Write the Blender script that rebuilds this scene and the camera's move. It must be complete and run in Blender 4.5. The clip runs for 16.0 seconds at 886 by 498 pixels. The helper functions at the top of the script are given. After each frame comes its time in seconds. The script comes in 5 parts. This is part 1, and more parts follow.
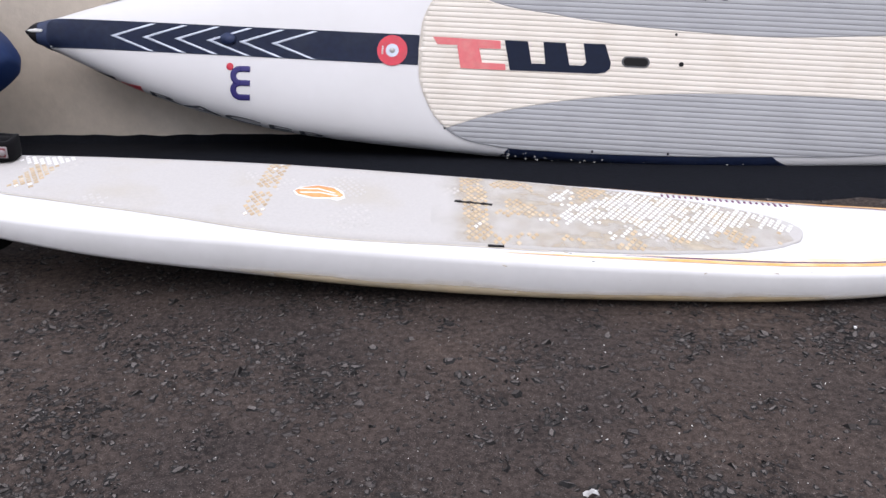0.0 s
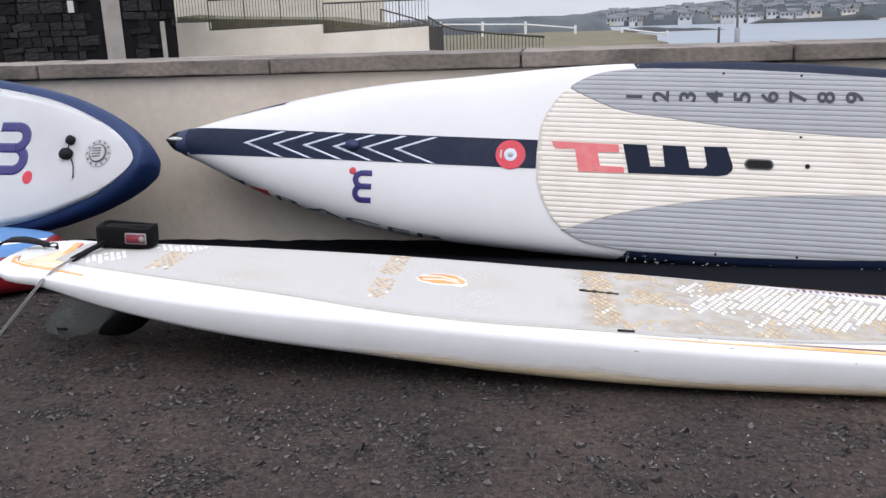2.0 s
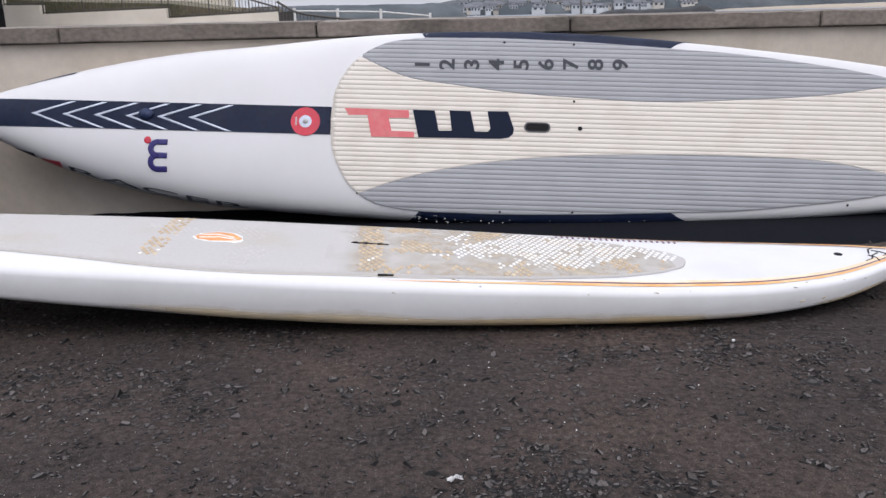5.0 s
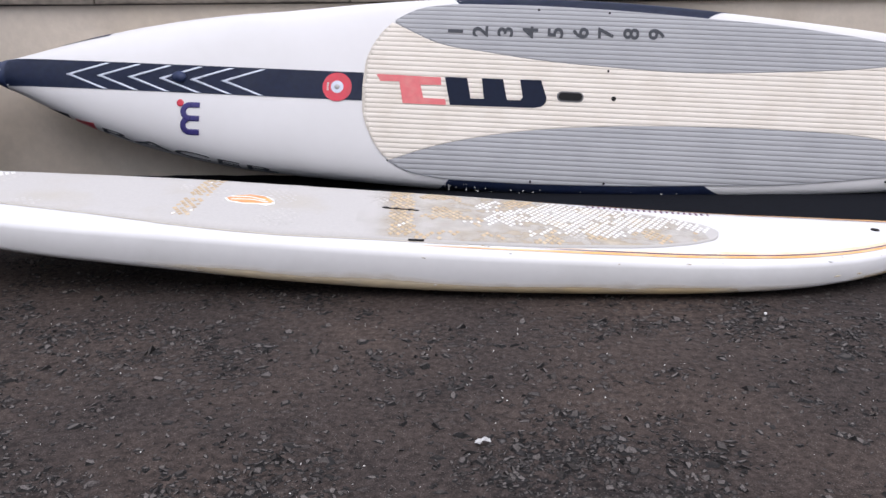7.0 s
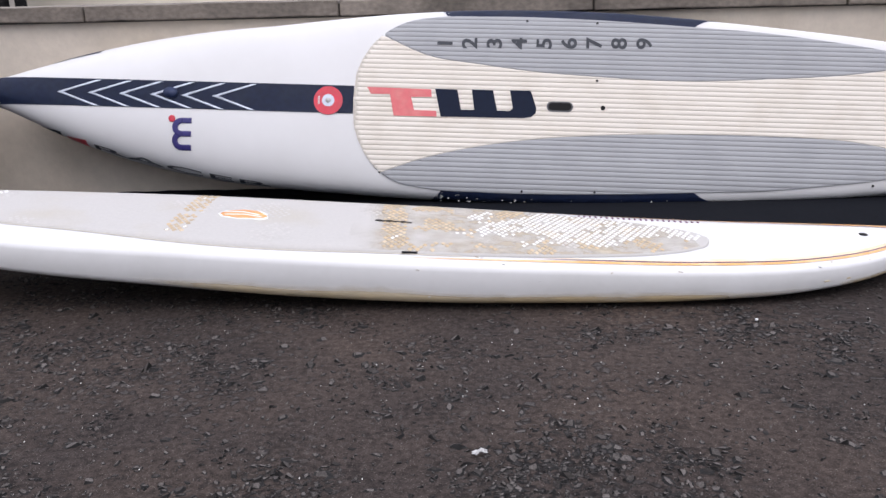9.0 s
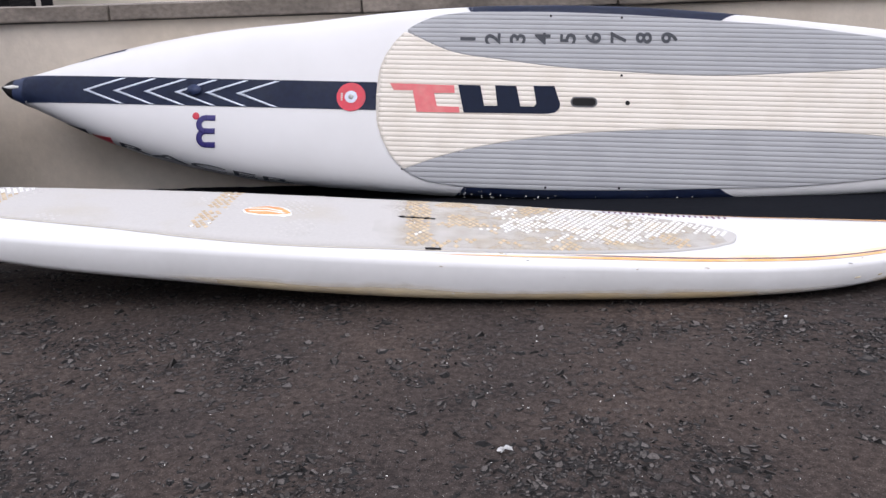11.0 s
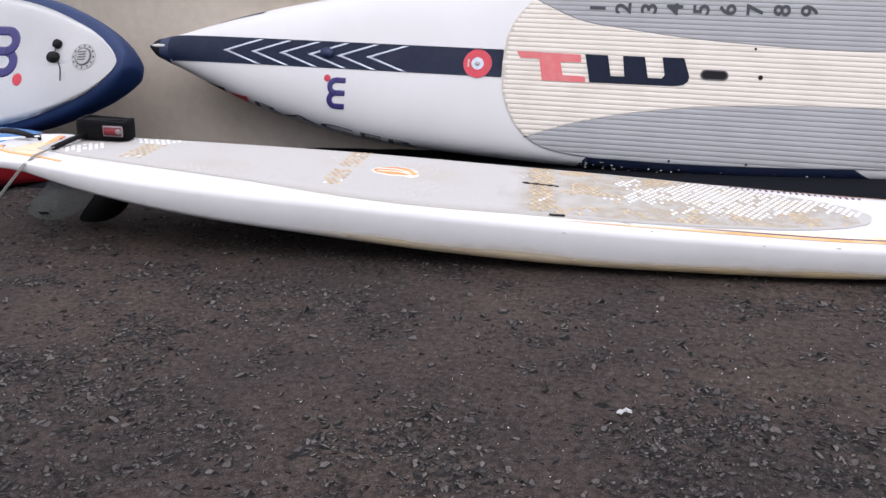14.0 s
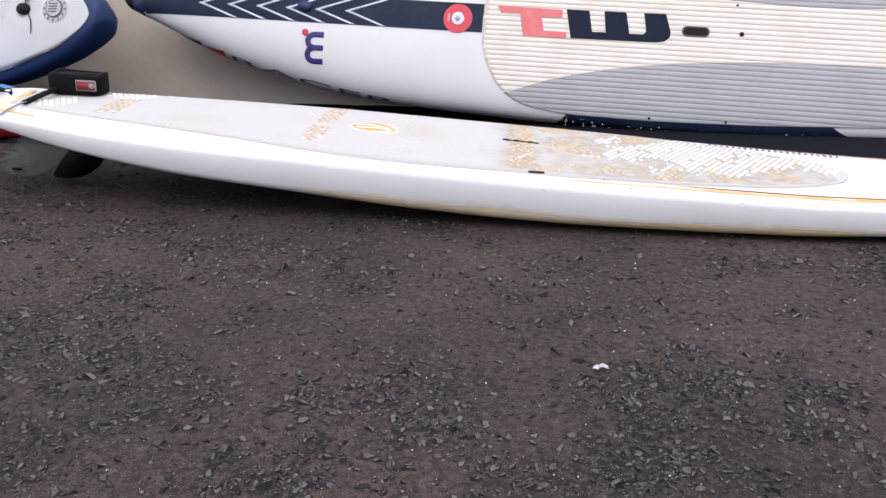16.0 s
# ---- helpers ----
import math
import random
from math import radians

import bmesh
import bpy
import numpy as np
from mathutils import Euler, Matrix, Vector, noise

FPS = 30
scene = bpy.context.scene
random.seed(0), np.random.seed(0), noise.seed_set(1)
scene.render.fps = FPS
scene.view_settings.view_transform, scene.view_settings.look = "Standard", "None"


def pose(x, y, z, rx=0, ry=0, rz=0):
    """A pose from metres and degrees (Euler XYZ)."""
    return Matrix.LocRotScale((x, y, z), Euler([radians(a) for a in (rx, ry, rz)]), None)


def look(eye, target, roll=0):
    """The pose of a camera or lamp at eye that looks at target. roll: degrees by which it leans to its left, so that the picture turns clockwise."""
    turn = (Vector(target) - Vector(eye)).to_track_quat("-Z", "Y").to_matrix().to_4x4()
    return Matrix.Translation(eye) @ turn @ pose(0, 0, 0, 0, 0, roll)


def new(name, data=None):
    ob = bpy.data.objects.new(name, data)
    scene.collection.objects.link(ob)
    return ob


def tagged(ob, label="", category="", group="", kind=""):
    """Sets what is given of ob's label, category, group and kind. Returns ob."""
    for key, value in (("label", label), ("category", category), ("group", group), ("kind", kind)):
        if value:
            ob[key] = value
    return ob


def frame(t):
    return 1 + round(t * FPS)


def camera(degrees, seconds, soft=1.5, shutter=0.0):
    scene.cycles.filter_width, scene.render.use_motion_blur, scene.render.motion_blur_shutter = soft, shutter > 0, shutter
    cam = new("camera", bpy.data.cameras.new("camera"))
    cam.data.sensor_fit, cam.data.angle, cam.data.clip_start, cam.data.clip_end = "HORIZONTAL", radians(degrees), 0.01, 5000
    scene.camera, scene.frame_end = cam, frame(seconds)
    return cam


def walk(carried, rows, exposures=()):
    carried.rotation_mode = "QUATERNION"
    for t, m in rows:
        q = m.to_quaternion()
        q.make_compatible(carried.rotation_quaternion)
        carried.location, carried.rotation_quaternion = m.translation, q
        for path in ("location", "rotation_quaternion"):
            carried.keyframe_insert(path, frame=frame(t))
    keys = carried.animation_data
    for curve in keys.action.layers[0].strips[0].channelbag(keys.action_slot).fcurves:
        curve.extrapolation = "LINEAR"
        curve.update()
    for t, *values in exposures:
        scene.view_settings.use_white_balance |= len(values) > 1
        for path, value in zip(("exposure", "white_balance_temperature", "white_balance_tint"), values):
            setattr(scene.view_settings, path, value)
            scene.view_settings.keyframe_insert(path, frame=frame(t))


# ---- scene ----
cam = camera(55.1, 16.0)
PATH = [
    (0, (0.202, 0.023, 1.021), (0.157, 1.838, 0.182), -0.7),
    (0.5, (0.187, 0.015, 1.024), (0.113, 1.828, 0.183), -2.1),
    (1, (0.214, -0.016, 1.059), (0.05, 1.812, 0.264), -4.9),
    (1.5, (0.142, 0.011, 0.992), (-0.08, 1.881, 0.319), -3.7),
    (2, (0.124, -0.003, 0.877), (-0.144, 1.909, 0.353), -1.9),
    (2.5, (0.187, -0.062, 0.833), (-0.087, 1.88, 0.437), -1.7),
    (2.7, (0.216, -0.106, 0.842), (-0.018, 1.847, 0.478), -1.1),
    (3, (0.292, -0.112, 0.842), (0.128, 1.846, 0.466), -0.8),
    (3.5, (0.347, -0.122, 0.815), (0.362, 1.821, 0.342), -1.0),
    (3.7, (0.386, -0.113, 0.813), (0.445, 1.82, 0.304), -1.3),
    (5.8, (0.376, -0.119, 0.801), (0.405, 1.798, 0.231), -0.9),
    (6, (0.369, -0.12, 0.801), (0.394, 1.795, 0.224), -0.7),
    (6.5, (0.364, -0.114, 0.793), (0.365, 1.794, 0.194), -0.3),
    (7, (0.37, -0.116, 0.785), (0.355, 1.787, 0.169), -0.5),
    (7.5, (0.366, -0.121, 0.796), (0.357, 1.784, 0.187), -0.7),
    (8, (0.366, -0.119, 0.79), (0.36, 1.786, 0.182), -0.9),
    (8.5, (0.369, -0.124, 0.796), (0.365, 1.781, 0.185), -1.3),
    (9, (0.368, -0.128, 0.798), (0.371, 1.78, 0.201), -1.3),
    (9.2, (0.366, -0.127, 0.799), (0.37, 1.784, 0.208), -1.2),
    (11.3, (0.362, -0.118, 0.791), (0.303, 1.787, 0.183), -2.1),
    (11.5, (0.357, -0.12, 0.792), (0.291, 1.783, 0.18), -2.3),
    (12, (0.346, -0.136, 0.802), (0.234, 1.768, 0.199), -2.7),
    (12.5, (0.326, -0.161, 0.81), (0.124, 1.739, 0.22), -2.8),
    (13, (0.319, -0.169, 0.809), (0.042, 1.718, 0.204), -3.1),
    (13.5, (0.32, -0.173, 0.798), (0.021, 1.7, 0.164), -2.4),
    (14, (0.32, -0.175, 0.79), (0.026, 1.69, 0.13), -1.2),
    (14.5, (0.315, -0.168, 0.788), (0.022, 1.69, 0.108), -1.3),
    (15, (0.309, -0.169, 0.786), (0.017, 1.678, 0.076), -1.5),
    (15.5, (0.312, -0.171, 0.786), (0.039, 1.668, 0.048), -1.2),
    (16, (0.325, -0.171, 0.786), (0.078, 1.665, 0.033), -0.7),
]
walk(cam, [(t, look(eye, target, roll)) for t, eye, target, roll in PATH],
     [(0, 0.27, 6800, 18), (1.5, 0.3, 6750, 16), (2.5, 0.1, 6700, 15), (3.1, -0.04, 6700, 15), (3.5, 0.02, 6720, 16), (5.8, 0.06, 6780, 17), (7, 0.18, 6800, 18), (9, 0.2, 6800, 18), (12.5, 0.2, 6800, 18), (14, 0.19, 6800, 18), (15, 0.31, 6800, 18), (16, 0.40, 6800, 18)])

# ---------------------------------------------------------------- light
world = bpy.data.worlds.new("overcast_sky")
scene.world = world
world.use_nodes = True
wn = world.node_tree.nodes
wl = world.node_tree.links
wn.clear()
w_out = wn.new("ShaderNodeOutputWorld")
w_bg = wn.new("ShaderNodeBackground")
w_bg2 = wn.new("ShaderNodeBackground")
w_add = wn.new("ShaderNodeAddShader")
w_sky = wn.new("ShaderNodeTexSky")
w_sky.sky_type, w_sky.sun_disc = "NISHITA", False
w_sky.sun_elevation, w_sky.sun_rotation = radians(60), radians(165)
w_tc = wn.new("ShaderNodeTexCoord")
w_map = wn.new("ShaderNodeMapping")
w_map.inputs["Scale"].default_value = (1.6, 1.6, 7.0)
w_noise = wn.new("ShaderNodeTexNoise")
w_noise.inputs["Scale"].default_value, w_noise.inputs["Detail"].default_value = 1.3, 6.0
w_ramp = wn.new("ShaderNodeValToRGB")
w_ramp.color_ramp.elements[0].position, w_ramp.color_ramp.elements[0].color = 0.35, (0.53, 0.60, 0.71, 1)
w_ramp.color_ramp.elements[1].position, w_ramp.color_ramp.elements[1].color = 0.62, (0.76, 0.82, 0.91, 1)
w_sep = wn.new("ShaderNodeSeparateXYZ")
w_grad = wn.new("ShaderNodeMapRange")
w_grad.inputs["From Min"].default_value, w_grad.inputs["From Max"].default_value = 0.12, 0.9
w_grad.inputs["To Min"].default_value, w_grad.inputs["To Max"].default_value = 0.88, 2.1
w_mul = wn.new("ShaderNodeVectorMath")
w_mul.operation = "SCALE"
wl.new(w_tc.outputs["Generated"], w_map.inputs["Vector"])
wl.new(w_map.outputs["Vector"], w_noise.inputs["Vector"])
wl.new(w_noise.outputs["Fac"], w_ramp.inputs["Fac"])
wl.new(w_tc.outputs["Generated"], w_sep.inputs["Vector"])
wl.new(w_sep.outputs["Z"], w_grad.inputs["Value"])
wl.new(w_ramp.outputs["Color"], w_mul.inputs[0])
wl.new(w_grad.outputs["Result"], w_mul.inputs["Scale"])
wl.new(w_mul.outputs["Vector"], w_bg.inputs["Color"])
wl.new(w_sky.outputs["Color"], w_bg2.inputs["Color"])
w_bg.inputs["Strength"].default_value = 0.98
w_bg2.inputs["Strength"].default_value = 0.012
wl.new(w_bg.outputs["Background"], w_add.inputs[0])
wl.new(w_bg2.outputs["Background"], w_add.inputs[1])
wl.new(w_add.outputs["Shader"], w_out.inputs["Surface"])

sun_data = bpy.data.lights.new("sun", "SUN")
sun_data.energy, sun_data.angle, sun_data.color = 1.0, radians(50), (1.0, 0.97, 0.92)
sun = new("sun", sun_data)
sun.matrix_world = look((0, 0, 30), (-4.0, 16.9, 0))


# ---------------------------------------------------------------- materials
def material(name, base, rough=0.6, metal=0.0, spots=None, spot_scale=6.0, spot_range=(0.45, 0.65), grain=0.12,
             grain_scale=60.0, bump=0.0, bump_scale=200.0, coat=0.0, random_value=0.0, island=False, stretch=(1, 1, 1), spec=0.5, worn=0.0, worn_scale=8.0, wear_map=""):
    """A painted or natural surface: base colour, large stains of a second colour, fine grain, relief."""
    m = bpy.data.materials.new(name)
    m.use_nodes = True
    nt = m.node_tree
    n, l = nt.nodes, nt.links
    b = n["Principled BSDF"]
    b.inputs["Roughness"].default_value = rough
    b.inputs["Metallic"].default_value = metal
    b.inputs["Coat Weight"].default_value = coat
    b.inputs["Specular IOR Level"].default_value = spec
    tc = n.new("ShaderNodeTexCoord")
    mp = n.new("ShaderNodeMapping")
    mp.inputs["Scale"].default_value = stretch
    l.new(tc.outputs["Object"], mp.inputs["Vector"])
    rgb = n.new("ShaderNodeRGB")
    rgb.outputs[0].default_value = (*base, 1)
    colour = rgb.outputs[0]
    if spots:
        no = n.new("ShaderNodeTexNoise")
        no.inputs["Scale"].default_value, no.inputs["Detail"].default_value = spot_scale, 6
        mr = n.new("ShaderNodeMapRange")
        mr.inputs["From Min"].default_value, mr.inputs["From Max"].default_value = spot_range
        mx = n.new("ShaderNodeMix")
        mx.data_type = "RGBA"
        l.new(mp.outputs["Vector"], no.inputs["Vector"])
        l.new(no.outputs["Fac"], mr.inputs["Value"])
        l.new(mr.outputs["Result"], mx.inputs[0])
        l.new(colour, mx.inputs[6])
        mx.inputs[7].default_value = (*spots, 1)
        colour = mx.outputs[2]
    gn = n.new("ShaderNodeTexNoise")
    gn.inputs["Scale"].default_value, gn.inputs["Detail"].default_value = grain_scale, 4
    l.new(mp.outputs["Vector"], gn.inputs["Vector"])
    hs = n.new("ShaderNodeHueSaturation")
    ma = n.new("ShaderNodeMapRange")
    ma.inputs["From Min"].default_value, ma.inputs["From Max"].default_value = 0.25, 0.75
    ma.inputs["To Min"].default_value, ma.inputs["To Max"].default_value = 1 - grain, 1 + grain
    l.new(gn.outputs["Fac"], ma.inputs["Value"])
    value = ma.outputs["Result"]
    if random_value:
        src = n.new("ShaderNodeNewGeometry").outputs["Random Per Island"] if island else n.new("ShaderNodeObjectInfo").outputs["Random"]
        rr = n.new("ShaderNodeMapRange")
        rr.inputs["To Min"].default_value, rr.inputs["To Max"].default_value = 1 - random_value, 1 + random_value
        l.new(src, rr.inputs["Value"])
        mu = n.new("ShaderNodeMath")
        mu.operation = "MULTIPLY"
        l.new(value, mu.inputs[0])
        l.new(rr.outputs["Result"], mu.inputs[1])
        value = mu.outputs[0]
    l.new(value, hs.inputs["Value"])
    l.new(colour, hs.inputs["Color"])
    l.new(hs.outputs["Color"], b.inputs["Base Color"])
    rv = n.new("ShaderNodeMapRange")
    rv.inputs["To Min"].default_value, rv.inputs["To Max"].default_value = max(0.03, rough - 0.1), min(1, rough + 0.1)
    l.new(gn.outputs["Fac"], rv.inputs["Value"])
    l.new(rv.outputs["Result"], b.inputs["Roughness"])
    if worn:
        an = n.new("ShaderNodeTexNoise")
        an.inputs["Scale"].default_value, an.inputs["Detail"].default_value = worn_scale, 6
        ar = n.new("ShaderNodeMapRange")
        ar.inputs["From Min"].default_value, ar.inputs["From Max"].default_value = 0.35, 0.68
        ar.inputs["To Min"].default_value, ar.inputs["To Max"].default_value = 1 - worn, 1.0
        l.new(mp.outputs["Vector"], an.inputs["Vector"])
        l.new(an.outputs["Fac"], ar.inputs["Value"])
        cover = ar.outputs["Result"]
        if wear_map:
            at = n.new("ShaderNodeAttribute")
            at.attribute_name = wear_map
            wm = n.new("ShaderNodeMath")
            wm.operation = "MULTIPLY"
            l.new(cover, wm.inputs[0])
            l.new(at.outputs["Fac"], wm.inputs[1])
            cover = wm.outputs[0]
        l.new(cover, b.inputs["Alpha"])
    if bump:
        bn = n.new("ShaderNodeTexNoise")
        bn.inputs["Scale"].default_value, bn.inputs["Detail"].default_value = bump_scale, 5
        l.new(mp.outputs["Vector"], bn.inputs["Vector"])
        bu = n.new("ShaderNodeBump")
        bu.inputs["Strength"].default_value, bu.inputs["Distance"].default_value = min(1.0, bump), 0.2 / bump_scale
        l.new(bn.outputs["Fac"], bu.inputs["Height"])
        l.new(bu.outputs["Normal"], b.inputs["Normal"])
    return m


def asphalt_material():
    """Worn asphalt: brown dusty binder, drifts of exposed grey stone with black gaps between the stones; shade in the
    holes is put into the colour.
    """
    m = bpy.data.materials.new("worn_asphalt")
    m.use_nodes = True
    n, l = m.node_tree.nodes, m.node_tree.links
    b = n["Principled BSDF"]
    b.inputs["Roughness"].default_value = 0.85
    b.inputs["Specular IOR Level"].default_value = 0.12
    tc = n.new("ShaderNodeTexCoord")
    warp = n.new("ShaderNodeTexNoise")
    warp.inputs["Scale"].default_value, warp.inputs["Detail"].default_value = 45, 3
    vadd = n.new("ShaderNodeVectorMath")
    vadd.operation = "MULTIPLY_ADD"
    vadd.inputs[1].default_value = (0.016, 0.016, 0.0)
    l.new(tc.outputs["Object"], warp.inputs["Vector"])
    l.new(warp.outputs["Color"], vadd.inputs[0])
    l.new(tc.outputs["Object"], vadd.inputs[2])

    def noise_node(scale, detail):
        t = n.new("ShaderNodeTexNoise")
        t.inputs["Scale"].default_value, t.inputs["Detail"].default_value = scale, detail
        l.new(tc.outputs["Object"], t.inputs["Vector"])
        return t.outputs["Fac"]

    def ranged(src, a, b_, c=0.0, d=1.0):
        r = n.new("ShaderNodeMapRange")
        for key, value in zip(("From Min", "From Max", "To Min", "To Max"), (a, b_, c, d)):
            r.inputs[key].default_value = value
        l.new(src, r.inputs["Value"])
        return r.outputs["Result"]

    def times(a, b_):
        t = n.new("ShaderNodeMath")
        t.operation = "MULTIPLY"
        l.new(a, t.inputs[0])
        l.new(b_, t.inputs[1])
        return t.outputs[0]

    def mixed(fac, a, b_):
        t = n.new("ShaderNodeMix")
        t.data_type = "RGBA"
        l.new(fac, t.inputs[0])
        for src, slot in ((a, 6), (b_, 7)):
            if isinstance(src, tuple):
                t.inputs[slot].default_value = (*src, 1)
            else:
                l.new(src, t.inputs[slot])
        return t.outputs[2]

    vor = n.new("ShaderNodeTexVoronoi")
    vor.inputs["Scale"].default_value = 62
    edge = n.new("ShaderNodeTexVoronoi")
    edge.feature = "DISTANCE_TO_EDGE"
    edge.inputs["Scale"].default_value = 62
    for t in (vor, edge):
        l.new(vadd.outputs[0], t.inputs["Vector"])
    cell = n.new("ShaderNodeSeparateColor")
    l.new(vor.outputs["Color"], cell.inputs["Color"])
    inner = ranged(edge.outputs["Distance"], 0.06, 0.20)
    drift = ranged(noise_node(2.6, 6), 0.46, 0.66)
    gate = ranged(cell.outputs[0], 0.72, 0.78)
    mask = times(drift, gate)
    binder = mixed(ranged(noise_node(1.7, 5), 0.35, 0.65), (0.0340, 0.0275, 0.0258), (0.0580, 0.0435, 0.0370))
    bare = n.new("ShaderNodeAttribute")
    bare.attribute_name = "bare"
    # Shade in eroded holes, put into the binder's colour where stone is bare.
    pit_shade = times(bare.outputs["Fac"], ranged(noise_node(75, 3), 0.46, 0.56))
    binder = mixed(pit_shade, binder, (0.013, 0.0115, 0.0115))
    grit = n.new("ShaderNodeTexVoronoi")
    grit.inputs["Scale"].default_value = 420
    l.new(tc.outputs["Object"], grit.inputs["Vector"])
    grain = n.new("ShaderNodeSeparateColor")
    l.new(grit.outputs["Color"], grain.inputs["Color"])
    binder = mixed(times(ranged(grain.outputs[0], 0.86, 0.9), ranged(grit.outputs["Distance"], 0.45, 0.25)), binder, (0.120, 0.106, 0.096))
    stone = mixed(ranged(cell.outputs[1], 0.1, 0.95), (0.035, 0.033, 0.033), (0.115, 0.107, 0.104))
    stone = mixed(inner, (0.016, 0.0145, 0.0145), stone)
    colour = mixed(mask, binder, stone)
    fine = noise_node(330, 4)
    mid = noise_node(70, 5)
    hs = n.new("ShaderNodeHueSaturation")
    l.new(times(ranged(fine, 0.3, 0.7, 0.55, 1.45), ranged(mid, 0.3, 0.7, 0.6, 1.4)), hs.inputs["Value"])
    l.new(colour, hs.inputs["Color"])
    l.new(hs.outputs["Color"], b.inputs["Base Color"])
    relief = n.new("ShaderNodeMath")
    relief.operation = "MULTIPLY_ADD"
    relief.inputs[1].default_value = 0.35
    l.new(mid, relief.inputs[0])
    l.new(times(mask, inner), relief.inputs[2])
    bu = n.new("ShaderNodeBump")
    bu.inputs["Strength"].default_value, bu.inputs["Distance"].default_value = 1.0, 0.006
    l.new(relief.outputs[0], bu.inputs["Height"])
    l.new(bu.outputs["Normal"], b.inputs["Normal"])
    return m


def clear_material(name, tint):
    m = bpy.data.materials.new(name)
    m.use_nodes = True
    b = m.node_tree.nodes["Principled BSDF"]
    b.inputs["Base Color"].default_value = (*tint, 1)
    b.inputs["Alpha"].default_value = 0.30
    b.inputs["Roughness"].default_value = 0.3
    return m


